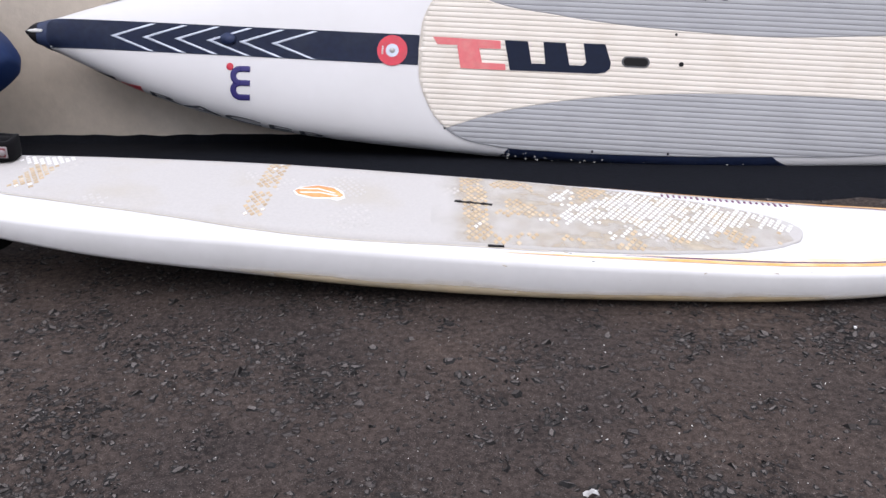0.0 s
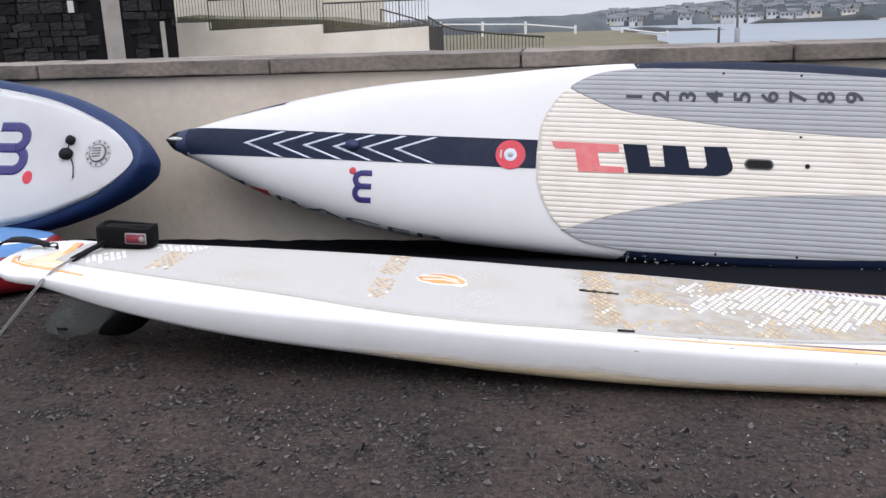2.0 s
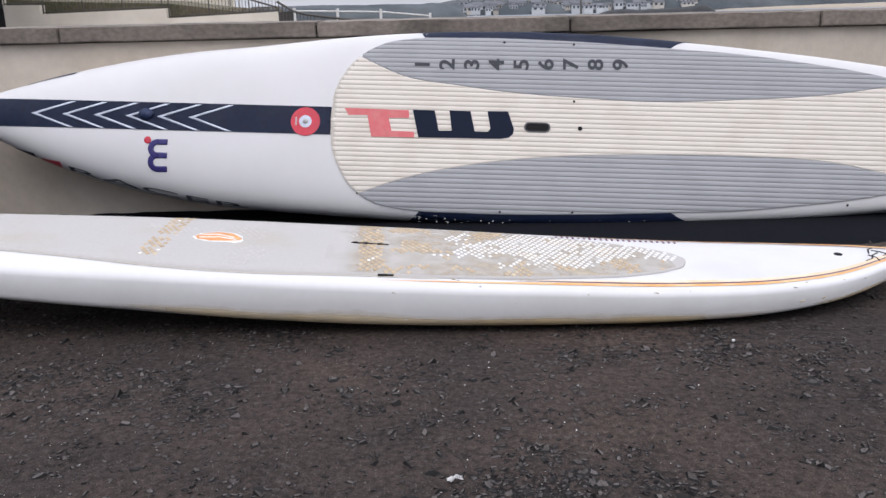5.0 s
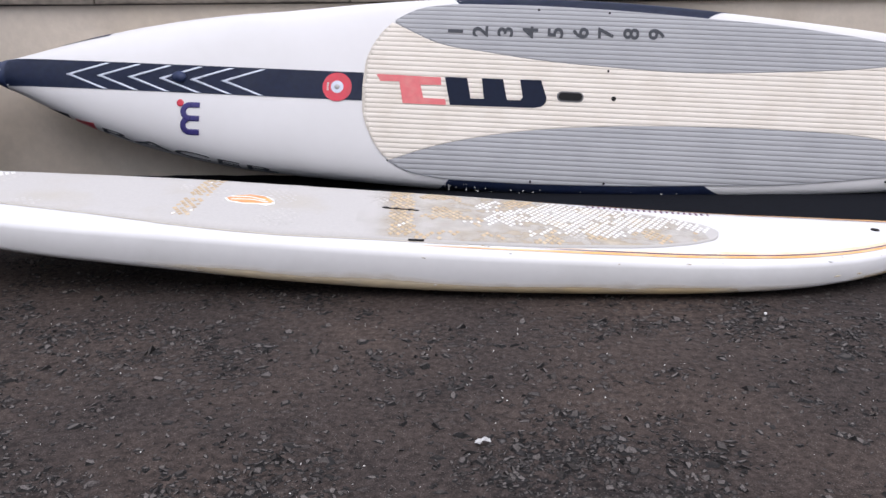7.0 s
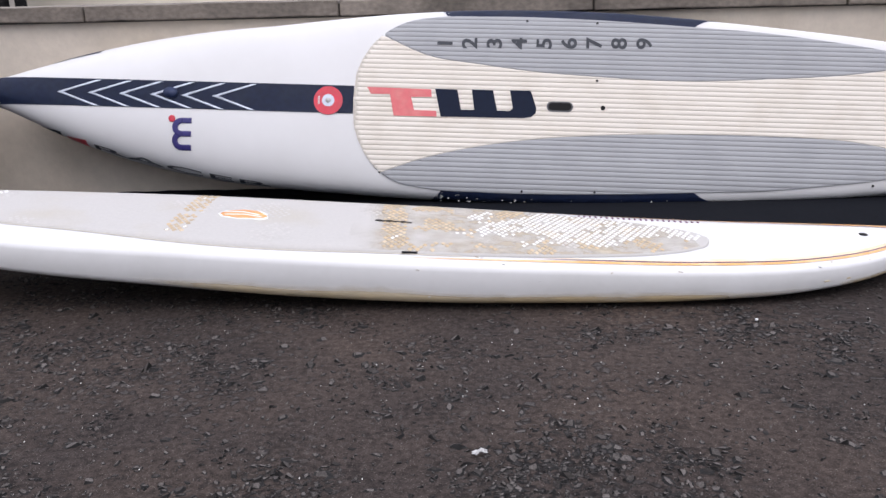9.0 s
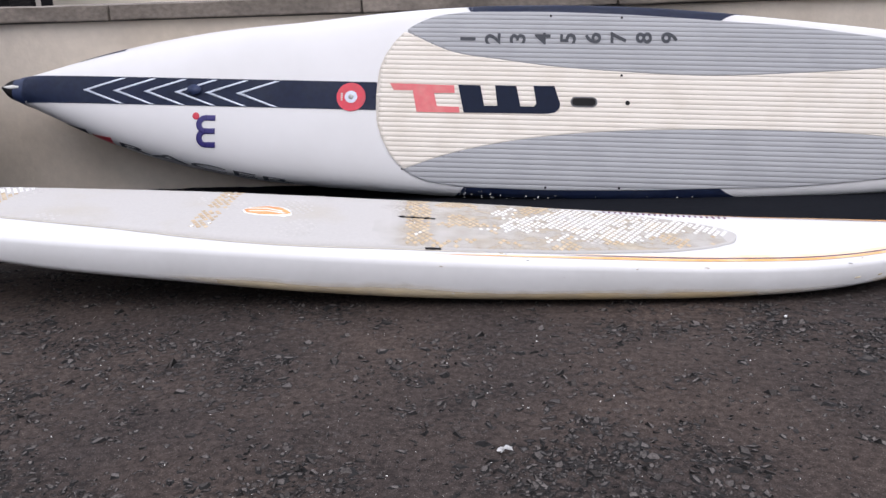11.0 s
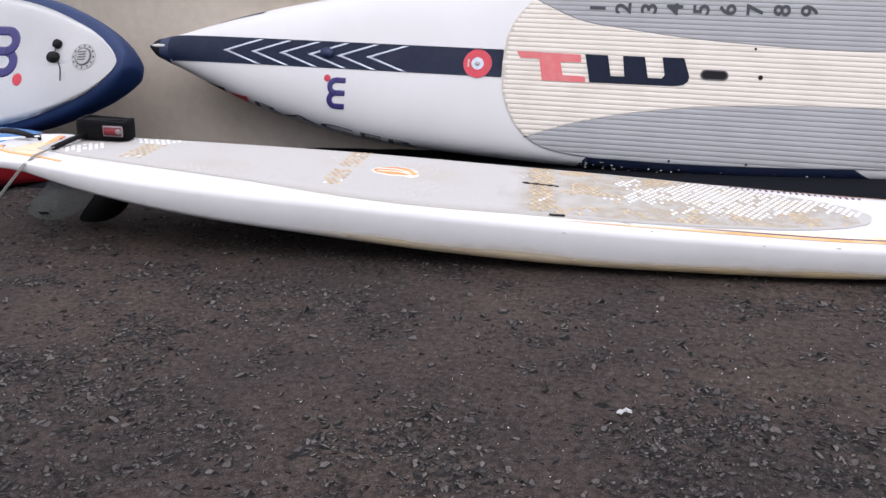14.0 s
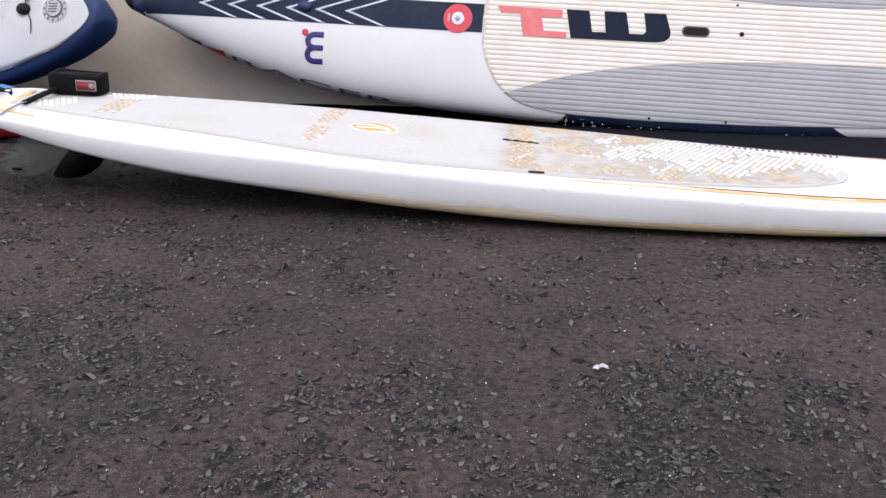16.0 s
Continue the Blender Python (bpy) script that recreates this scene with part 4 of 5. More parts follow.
def cells(keep, seed, lift=0.0046, fill=0.62):
    """Moulded diamond cells of the pad, where keep(x, y) lets one stand."""
    rnd = random.Random(seed)
    verts, faces = [], []
    ax, ay, bx, by = 0.0096, 0.0165, -0.0096, 0.0165
    for i in range(-170, 170):
        for j in range(-60, 80):
            x, y = 0.2 + i * ax + j * bx, 2.2 + i * ay + j * by
            if not -1.27 < x < 1.09 or not pad_near(x) + 0.012 < y < pad_far(x) - 0.012 or not keep(x, y, rnd):
                continue
            base = len(verts)
            for sa, sb, h in ((-1, -1, 1), (1, -1, 1), (1, 1, 1), (-1, 1, 1), (-1, -1, 0), (1, -1, 0), (1, 1, 0), (-1, 1, 0)):
                f = fill * (1 if h == 0 else 0.94) / 2
                px, py = x + f * (sa * ax + sb * bx), y + f * (sa * ay + sb * by)
                verts.append((px, py, white_deck(px, py) + (lift if h else 0.0034)))
            faces += [(base, base + 1, base + 2, base + 3), (base, base + 4, base + 5, base + 1), (base + 1, base + 5, base + 6, base + 2), (base + 2, base + 6, base + 7, base + 3), (base + 3, base + 7, base + 4, base)]
    me = bpy.data.meshes.new("pad_cells")
    me.from_pydata(verts, [], faces)
    return me


def in_band(x, y):
    a = -0.342
    b = 0.250 + (y - 1.96) * -0.05
    if abs(x - a) < 0.028 and (2.02 < y < 2.20 or 2.225 < y < 2.46):
        return True
    if abs(x - b) < 0.034 and 1.965 < y < 2.44:
        return True
    return abs(x + 0.978) < 0.032 and 2.12 < y < 2.31


def in_white(x, y):
    r = noise.noise(Vector((x * 9, y * 9, 11))) + 0.5 * noise.noise(Vector((x * 24, y * 24, 3)))
    core = 1 - ((x - 0.78) / 0.30) ** 2 - ((y - 2.20) / 0.17) ** 2
    scatter = 0.45 - ((x - 0.55) / 0.20) ** 2 - ((y - 2.15) / 0.16) ** 2
    worn_out = 1 - ((x - 0.90) / 0.10) ** 2 - ((y - 2.03) / 0.09) ** 2
    tail = 1 - ((x + 1.0) / 0.08) ** 2 - ((y - 2.35) / 0.05) ** 2
    tail_end = 1 - ((x + 1.165) / 0.08) ** 2 - ((y - 2.20) / 0.07) ** 2
    return max(0.9 * core + 0.8 * r - 0.75 * max(0, worn_out), scatter + 0.9 * r, tail + 0.7 * r, tail_end + 0.9 * r - 0.2)


def keep_white(x, y, rnd):
    return in_white(x, y) > 0.12 + rnd.uniform(-0.16, 0.16) and not in_band(x, y) and rnd.random() > 0.06 or (in_band(x, y) and rnd.random() < 0.05)


def keep_tan(x, y, rnd):
    if in_band(x, y):
        return rnd.random() > 0.07
    return x > 0.28 and in_white(x, y) < 0.05 and noise.noise(Vector((x * 10, y * 10, 21))) > 0.16 + rnd.uniform(-0.16, 0.16) and x < 1.05


def keep_ghost(x, y, rnd):
    return not in_band(x, y) and in_white(x, y) < 0.0 and noise.noise(Vector((x * 5, y * 5, 31))) > 0.3


for nm, keep, mat, label in (("pad_texture", keep_white, M["pad_white"], "bright white moulded diamond cells"), ("pad_texture", keep_tan, M["pad_tan"], "tan worn diamond cells"),
                             ("pad_texture", keep_ghost, M["pad_ghost"], "faint beige diamond cells")):
    me = cells(keep, 9, fill=0.74 if mat is M["pad_tan"] else 0.66, lift=0.0046 if mat is not M["pad_ghost"] else 0.0041)
    me.materials.append(mat)
    ob = new(nm, me)
    ob.parent = touring
    tagged(ob, label, kind="stuff")


def deck_line(f0, f1, x0, x1, mat, name, label, lift=0.0012, n=60):
    bm = bmesh.new()
    rows = []
    for k in range(n + 1):
        x = x0 + (x1 - x0) * k / n
        a, b = f0(x), f1(x)
        rows.append([(x, a + (b - a) * j / 3, white_deck(x, a + (b - a) * j / 3) + lift) for j in range(4)])
    grid_into(bm, rows)
    return part(name, bm, mat, touring, label)


def grow_in(x, x0, x1, w):
    return w * min(1, max(0.02, (x - x0) / (x1 - x0)))


deck_line(lambda x: near_y(x) + 0.028, lambda x: near_y(x) + 0.028 + grow_in(x, 0.25, 0.75, 0.011), 0.25, 1.745, M["orange"], "pinline", "orange pinline")
deck_line(lambda x: near_y(x) + 0.042, lambda x: near_y(x) + 0.042 + grow_in(x, 0.55, 0.8, 0.0035), 0.55, 1.735, M["pinline"], "pinline", "thin purple pinline")
deck_line(lambda x: near_y(x) + 0.047, lambda x: near_y(x) + 0.047 + grow_in(x, 0.6, 1.0, 0.017), 0.6, 1.72, M["pale_orange"], "pinline", "orange pinline")
deck_line(lambda x: far_y(x) - 0.022 - grow_in(x, 0.45, 0.9, 0.016), lambda x: far_y(x) - 0.022, 0.45, 1.745, M["orange"], "pinline", "orange pinline")
deck_line(lambda x: far_y(x) - 0.044 - grow_in(x, 0.9, 1.3, 0.004), lambda x: far_y(x) - 0.044, 0.9, 1.72, M["pinline"], "pinline", "thin purple pinline")
# tail pinlines
for pts, w, mat in (([(-1.42, 2.17), (-1.40, 2.12), (-1.34, 2.092), (-1.22, 2.066), (-1.15, 2.045)], 0.010, "orange"), ([(-1.41, 2.17), (-1.39, 2.13), (-1.33, 2.105)], 0.003, "pinline"),
                    ([(-1.325, 2.34), (-1.305, 2.25), (-1.28, 2.15)], 0.020, "orange"), ([(-1.40, 2.14), (-1.345, 2.112), (-1.29, 2.103), (-1.24, 2.095)], 0.026, "pale_orange"), ([(-1.308, 2.33), (-1.302, 2.29)], 0.005, "red")):
    part("pinline", slab_on(white_deck, stroke_outline(pts, w), 0.0018, cut=0.012), M[mat], touring)
part("pinline", slab_on(white_deck, [(-1.37, 2.135), (-1.255, 2.125), (-1.245, 2.165), (-1.275, 2.25), (-1.335, 2.245)], 0.0014, cut=0.02), M["pale_orange"], touring, "washed-out orange print on the tail")
part("carry_slot", slab_on(white_deck, stroke_outline([(0.182, 2.203), (0.196, 2.199), (0.206, 2.197), (0.225, 2.196), (0.25, 2.192), (0.268, 2.190), (0.285, 2.189)], 0.011), 0.0052, 0.002, cut=0), M["black"], touring, "black webbing carry handle")
def moved(outline, dx=0.012, dy=-0.030):
    return [(x + dx, y + dy) for x, y in outline]


for x, y in ((0.192, 2.2), (0.222, 2.196), (0.262, 2.191)):
    part("strap_clip", slab_on(white_deck, disc_outline(x, y, 0.008, 0.007, 10), 0.0065, 0.003, cut=0), M["black"], touring)
part("sticker", slab_on(white_deck, moved([(-0.278, 2.238), (-0.262, 2.272), (-0.215, 2.296), (-0.165, 2.284), (-0.138, 2.250), (-0.128, 2.205), (-0.148, 2.186), (-0.172, 2.196), (-0.215, 2.192), (-0.262, 2.212)]), 0.0050, cut=0.03), M["pad_white"], touring, "white and orange oval sticker")
part("sticker_print", slab_on(white_deck, moved([(-0.270, 2.240), (-0.254, 2.267), (-0.214, 2.287), (-0.172, 2.276), (-0.148, 2.248), (-0.139, 2.212), (-0.170, 2.205), (-0.215, 2.201), (-0.257, 2.217)]), 0.0062, cut=0.03), M["sticker_orange"], touring, "orange print of the sticker")
for pts in ([(-0.262, 2.255), (-0.21, 2.262), (-0.16, 2.235)], [(-0.255, 2.228), (-0.20, 2.235), (-0.15, 2.215)]):
    part("sticker_print", slab_on(white_deck, moved(stroke_outline(pts, 0.007)), 0.0070, cut=0.02), M["pad_white"], touring)
part("sticker_print", slab_on(white_deck, moved(stroke_outline([(-0.185, 2.268), (-0.155, 2.245), (-0.14, 2.22)], 0.011)), 0.0066, cut=0.02), M["orange"], touring)
part("edge_mark", slab_on(white_deck, [(0.266, 1.931), (0.306, 1.931), (0.306, 1.938), (0.266, 1.938)], 0.0052, cut=0), M["black"], touring, "small dark mark on the pad's edge")
rnd = random.Random(8)
for k in range(22):
    x = 0.78 + 0.0165 * k
    y = far_y(x) - 0.066
    h = rnd.uniform(0.016, 0.030)
    part("lettering_bar", slab_on(white_deck, [(x, y - h / 2), (x + 0.006, y - h / 2), (x + 0.008, y + h / 2), (x + 0.002, y + h / 2)], 0.0014, cut=0), M["pinline"], touring, "bar of faded dark lettering" if k == 0 else "")
part("leash_hole", slab_on(white_deck, disc_outline(1.555, 2.155, 0.011, 0.014, 14), 0.0016, cut=0), M["black"], touring, "dark vent hole near the nose")
for pts in ([(1.60, 2.085), (1.625, 2.10), (1.64, 2.13), (1.665, 2.15)], [(1.635, 2.08), (1.64, 2.11), (1.63, 2.135)], [(1.665, 2.12), (1.685, 2.135), (1.675, 2.16), (1.66, 2.175)], [(1.64, 2.15), (1.655, 2.185), (1.67, 2.195)]):
    part("pen_stroke", slab_on(white_deck, stroke_outline(pts, 0.004), 0.0016, cut=0), M["black"], touring)
rnd = random.Random(21)
for k in range(16):
    x = rnd.uniform(0.3, 1.65)
    th = math.pi - rnd.uniform(-0.25, 0.9)
    p = Vector(white_section(x, 1, 0.0006, th, th + 0.01)[0])
    bm = bmesh.new()
    bmesh.ops.create_icosphere(bm, subdivisions=1, radius=rnd.uniform(0.0015, 0.004), matrix=Matrix.Translation(p) @ pose(0, 0, 0, 0, 0, rnd.uniform(-30, 30)) @ Matrix.Diagonal((rnd.uniform(1, 4), 0.3, 0.5, 1)))
    part("ding", bm, M["stain"] if k % 3 else M["valve"], touring)


def tongue_fin(outline, y, thick):
    """A blunt fin cut from sheet along a rounded outline (x, z)."""
    soft = []
    for k in range(1, len(outline) - 1):
        (ax, az), (bx, bz), (cx, cz) = outline[k - 1], outline[k], outline[k + 1]
        soft += [((ax + 3 * bx) / 4, (az + 3 * bz) / 4), ((3 * bx + cx) / 4, (3 * bz + cz) / 4)]
    soft = [outline[0]] + soft + [outline[-1]]
    bm = bmesh.new()
    f = [bm.verts.new((x, y - thick / 2, z)) for x, z in soft]
    g = [bm.verts.new((x, y + thick / 2, z)) for x, z in soft]
    bm.faces.new(f)
    bm.faces.new(g[::-1])
    for i in range(len(f)):
        j = (i + 1) % len(f)
        bm.faces.new((f[i], g[i], g[j], f[j]))
    return bm


bm = tongue_fin([(-1.215, 0.205), (-1.240, 0.150), (-1.280, 0.112), (-1.312, 0.086), (-1.316, 0.064), (-1.295, 0.050), (-1.255, 0.041), (-1.207, 0.046), (-1.165, 0.062), (-1.120, 0.092), (-1.085, 0.125), (-1.062, 0.175)], 2.09, 0.007)
part("side_fin", bm, M["fin"], touring, "translucent green side fin")
bm = tongue_fin([(-1.087, 0.188), (-1.147, 0.107), (-1.215, 0.030), (-1.228, 0.006), (-1.175, 0.001), (-1.12, 0.010), (-1.075, 0.037), (-1.038, 0.082), (-0.955, 0.188)], 2.21, 0.012)
part("centre_fin", bm, M["black"], touring, "black centre fin resting on the ground")
part("fin_badge", box(-1.275, -1.245, 2.0842, 2.0862, 0.063, 0.071), M["black"], touring, "dark mark on the translucent fin")

# leash with its cuff on the deck
leash = thing("leash", Matrix(), "black neoprene leash cuff with clear cord lying on the board", "leash")
cuff_base = white_deck(-1.165, 2.30) + 0.004
rows = []
for k in range(48):
    a = 2 * math.pi * k / 48
    c, s = math.cos(a), math.sin(a)
    ox, oy = 0.086 * math.copysign(abs(c) ** 0.45, c), 0.047 * math.copysign(abs(s) ** 0.6, s)
    ix, iy = ox * 0.84, oy * 0.70
    wob = 0.003 * math.sin(3 * a + 1)
    rows.append([(ox, oy, 0.004), (ox * 1.015, oy * 1.03, 0.018), (ox * 1.015, oy * 1.03, 0.052), (ox, oy, 0.064 + wob), (ix, iy, 0.064 + wob), (ix * 0.98, iy * 0.96, 0.04), (ix, iy, 0.003)])
bm = bmesh.new()
vs = grid_into(bm, rows + [rows[0]], close=True)
bmesh.ops.remove_doubles(bm, verts=bm.verts, dist=1e-5)
box_into(bm, -0.076, 0.074, -0.036, 0.036, 0.004, 0.061, 0.01)
cm = pose(-1.165, 2.335, cuff_base, 0, 3.5, 5)
bm.transform(cm)
cuff = part("cuff", bm, M["neoprene"], leash, "black padded neoprene cuff")
bm = box(0.012, 0.076, -0.0525, -0.0475, 0.018, 0.052, 0.002)
bm.transform(cm)
badge = part("badge_rim", bm, M["badge_rim"], cuff, "grey rim of the badge")
bm = box(0.016, 0.072, -0.0545, -0.0515, 0.022, 0.048, 0.001)
bm.transform(cm)
part("badge", bm, M["badge"], cuff, "dark red badge")
for k in range(5):
    bm = box(0.020 + 0.0075 * k, 0.0255 + 0.0075 * k, -0.0556, -0.054, 0.029, 0.041)
    bm.transform(cm)
    part("lettering_bar", bm, M["cuff_red"], cuff)
bm = bmesh.new()
bmesh.ops.create_cone(bm, cap_ends=True, segments=20, radius1=0.009, radius2=0.009, depth=0.002, matrix=cm @ pose(0.0635, -0.0553, 0.035, 90, 0, 0))
part("badge_disc", bm, M["badge_rim"], cuff)
part("swivel", tube([(-1.205, 2.30, cuff_base + 0.024), (-1.220, 2.22, cuff_base + 0.018), (-1.232, 2.14, cuff_base + 0.010)], 0.0085, 10), M["black"], leash, "black moulded swivel end")
for d in (0.0, 0.007):
    pts = [(-1.232 + d, 2.14, 0.258), (-1.238 + d, 2.06, 0.252), (-1.252 + d, 2.015, 0.232), (-1.305 + d, 1.985, 0.166), (-1.358 + d, 1.96, 0.103), (-1.425 + d, 1.93, 0.03), (-1.50 + d, 1.91, 0.006), (-1.75 + d, 1.9, 0.006), (-2.1, 1.88 + d, 0.006)]
    part("cord", tube(pts, 0.0018, 7), M["cord"], leash, "thin clear urethane cord")
bm = bmesh.new()
rows = []
for k in range(25):
    s = k / 24
    x = -1.375 - 0.42 * s
    y = 2.262 - 0.05 * s
    z = white_deck(max(x, -1.435), 2.23) + 0.008 + 0.016 * math.sin(min(1, s * 2.2) * math.pi) - 0.16 * max(0, s - 0.3)
    w = 0.010 + 0.012 * min(1, s * 5)
    rows.append([(x, y - w, z), (x, y - w, z + 0.006), (x, y + w, z + 0.008), (x, y + w, z + 0.002)])
part("rail_saver", loft(rows), M["strap"], leash, "black webbing rail saver strap")
part("string_loop", tube([(-1.372 + 0.020 * math.cos(a), 2.262 + 0.022 * math.sin(a), white_deck(-1.372, 2.262) + 0.006 + 0.007 * abs(math.sin(a))) for a in [0.5 * k for k in range(14)]], 0.0022, 6), M["black"], leash, "knotted black string loop")
bm = bmesh.new()
bmesh.ops.create_uvsphere(bm, u_segments=10, v_segments=6, radius=0.006, matrix=Matrix.Translation((-1.352, 2.262, white_deck(-1.352, 2.262) + 0.006)))
part("knot", bm, M["black"], leash)


# ---------------------------------------------------------------- blue and white inflatable leaning on the wall
def soft_board(length, half, thick, p_top, n=40):
    return lambda x, grow=0.0, lo=0.0, hi=2 * math.pi: [
        (x, (half(x) + grow) * math.copysign(abs(math.cos(t)) ** (2 / p_top), math.cos(t)), -thick / 2 + (thick / 2 * min(1, (half(x) / 0.05) ** 0.5) + grow) * math.copysign(abs(math.sin(t)) ** (2 / p_top), math.sin(t)))
        for t in [lo + (hi - lo) * k / n for k in range(n + (0 if hi - lo > 6.28 else 1))]]


yaw = radians(-6)
lean = radians(27)
BX = Vector((math.cos(yaw), math.sin(yaw), 0.0))
BN = Vector((math.sin(yaw) * math.cos(lean), -math.cos(yaw) * math.cos(lean), math.sin(lean)))
BV = BN.cross(BX)
blue_pose = Matrix(((BX.x, BV.x, BN.x, -1.593), (BX.y, BV.y, BN.y, 2.968), (BX.z, BV.z, BN.z, 0.423), (0, 0, 0, 1))) @ Matrix.Translation((-0.012, -0.012, 0))
blue = thing("inflatable_paddleboard", blue_pose, "white inflatable paddleboard with royal blue rail, leaning on the wall", "paddleboard")
blue_half = smooth_curve((-1.9, -1.2, -0.8, -0.42, -0.25, -0.16, -0.08, 0.04, 0.12, 0.17, 0.193, 0.206, 0.213), (0.42, 0.415, 0.385, 0.325, 0.290, 0.266, 0.236, 0.180, 0.129, 0.083, 0.050, 0.025, 0.006))
sec = soft_board(2, blue_half, 0.145, 3.4)
us = [-1.9 + 0.05 * k for k in range(39)] + [0.01 + 0.01 * k for k in range(18)] + [0.183 + 0.003 * k for k in range(11)]
part("rail", loft([[(x, v * (0.94 if v < 0 else 1.0), z) for x, v, z in sec(u)] for u in us]), M["pvc_blue"], blue, "glossy royal blue rail and hull")


def blue_deck(x, v):
    h = blue_half(x)
    q = min(0.9999, abs(v / max(h, 1e-4)))
    t = 0.0725 * min(1, (h / 0.05) ** 0.5)
    return -0.0725 + t * (1 - q**3.4) ** (1 / 3.4)


deck_half = smooth_curve((-1.9, -1.2, -0.8, -0.42, -0.25, -0.14, -0.05, 0.055, 0.108, 0.145, 0.162, 0.168), (0.375, 0.37, 0.338, 0.280, 0.245, 0.210, 0.172, 0.119, 0.080, 0.044, 0.019, 0.004))
bm = bmesh.new()
grid_into(bm, [[(x, v, blue_deck(x, v) + 0.0015) for v in [deck_half(x) * (-1 + k / 8) for k in range(17)]] for x in [-1.9 + 0.05 * k for k in range(37)] + [-0.07 + 0.01 * k for k in range(20)] + [0.132 + 0.004 * k for k in range(10)]])
bmesh.ops.solidify(bm, geom=bm.faces[:], thickness=0.001)
part("deck", bm, M["pvc_white"], blue, "white textured deck")
valve = part("valve", slab_on(blue_deck, disc_outline(0.019, 0.019, 0.053, n=32), 0.0045, 0.004, cut=0), M["valve"], blue, "grey inflation valve with ribbed cap", smooth=False)
part("valve_ring", slab_on(blue_deck, disc_outline(0.019, 0.019, 0.037, n=28), 0.0065, 0.003, cut=0), M["valve_dark"], valve, smooth=False)
part("valve_cap", slab_on(blue_deck, disc_outline(0.019, 0.019, 0.031, n=24), 0.0105, 0.005, cut=0), M["valve"], valve, smooth=False)
for k in range(4):
    v = 0.004 + 0.0105 * k
    part("valve_rib", slab_on(blue_deck, [(-0.002, v - 0.0015), (0.034, v + 0.0005), (0.034, v + 0.0045), (-0.002, v + 0.0025)], 0.0125, 0.002, cut=0), M["valve_dark"], valve, smooth=False)
for k in range(12):
    a = 2 * math.pi * k / 12
    part("lettering_bar", slab_on(blue_deck, disc_outline(0.019 + 0.045 * math.cos(a), 0.019 + 0.045 * math.sin(a), 0.0035, 0.005, 8), 0.0056, cut=0), M["valve_dark"], valve)
part("bung", slab_on(blue_deck, disc_outline(-0.106, 0.069, 0.0185), 0.014, 0.012, cut=0), M["black"], blue, "round black bung")
part("towing_ring_patch", slab_on(blue_deck, rounded_slot(-0.117, 0.015, 0.028, 0.022), 0.012, 0.010, cut=0), M["black"], blue, "black fitting with a string")
part("string", tube([(-0.107, 0.055, 0.012), (-0.104, 0.03, 0.014), (-0.092, 0.0, 0.008), (-0.078, -0.03, 0.006), (-0.072, -0.065, 0.005), (-0.072, -0.08, 0.004)], 0.0022, 6), M["strap"], blue, "thin dark string")
part("decal", three_arm_mark(blue_deck, (0.1245, 0.039, -0.051), -0.427, -0.351, 0.038, 0.0025), M["purple"], blue, "large indigo rounded three-armed decal")
part("decal_dot", slab_on(blue_deck, disc_outline(-0.273, -0.078, 0.022, 0.026), 0.002, cut=0.012), M["red"], blue, "red dot of the decal")

# ---------------------------------------------------------------- red-railed inflatable lying behind the tail
lying = thing("inflatable_paddleboard", Matrix.Translation((-1.63, 2.70, 0.0)) @ pose(0, 0, 0.178, 0, 0, 4), "red railed inflatable paddleboard with blue deck lying on asphalt", "paddleboard")
lie_half = smooth_curve((-2.2, -1.4, -0.8, -0.4, -0.2, -0.1, -0.04, -0.01, 0.0), (0.36, 0.38, 0.37, 0.31, 0.235, 0.165, 0.10, 0.05, 0.01))
sec2 = soft_board(2, lie_half, 0.178, 3.0)
us = [-2.2 + 0.06 * k for k in range(33)] + [-0.26 + 0.02 * k for k in range(10)] + [-0.07 + 0.01 * k for k in range(8)]
part("rail", loft([sec2(x) for x in us]), M["pvc_red"], lying, "red rail and underside")


def lie_deck(x, v):
    q = min(0.9999, abs(v / max(lie_half(x), 1e-4)))
    return -0.0925 + 0.0925 * min(1, (lie_half(x) / 0.05) ** 0.5) * (1 - q**3) ** (1 / 3)


for f0, f1, mat, label in ((-0.97, -0.55, "pvc_cyan", "bright blue deck panel"), (-0.55, -0.35, "pvc_white", "white deck panel"), (-0.35, 0.93, "pvc_cyan", "bright blue deck panel")):
    bm = bmesh.new()
    grid_into(bm, [[(x, lie_half(x) * (f0 + (f1 - f0) * k / 8) * 0.93, lie_deck(x, lie_half(x) * (f0 + (f1 - f0) * k / 8) * 0.93) + 0.002) for k in range(9)] for x in us[:-2]])
    part("deck", bm, M[mat], lying, label)

# small litter and a pale pebble
bm = bmesh.new()
rnd = random.Random(17)
grid_into(bm, [[(0.427 + 0.0034 * (i - 4) + rnd.uniform(-0.0017, 0.0017), 1.199 + 0.0026 * (j - 3) + rnd.uniform(-0.0013, 0.0013) + 0.0008 * i, 0.002 + rnd.uniform(0, 0.008) * (1 - abs(i - 4) / 6)) for i in range(9)] for j in range(6)])
bmesh.ops.solidify(bm, geom=bm.faces[:], thickness=0.0004)
tagged(finish("crumpled_wrapper", bm, M["litter"], smooth=False), "small crumpled silver wrapper on the asphalt", "litter")
bm = bmesh.new()
bmesh.ops.create_icosphere(bm, subdivisions=1, radius=0.0042)
bm.transform(Matrix.Translation((1.129, 1.783, 0.002)))
tagged(finish("pebble", bm, M["litter"]), "tiny white pebble on the asphalt", "pebble")


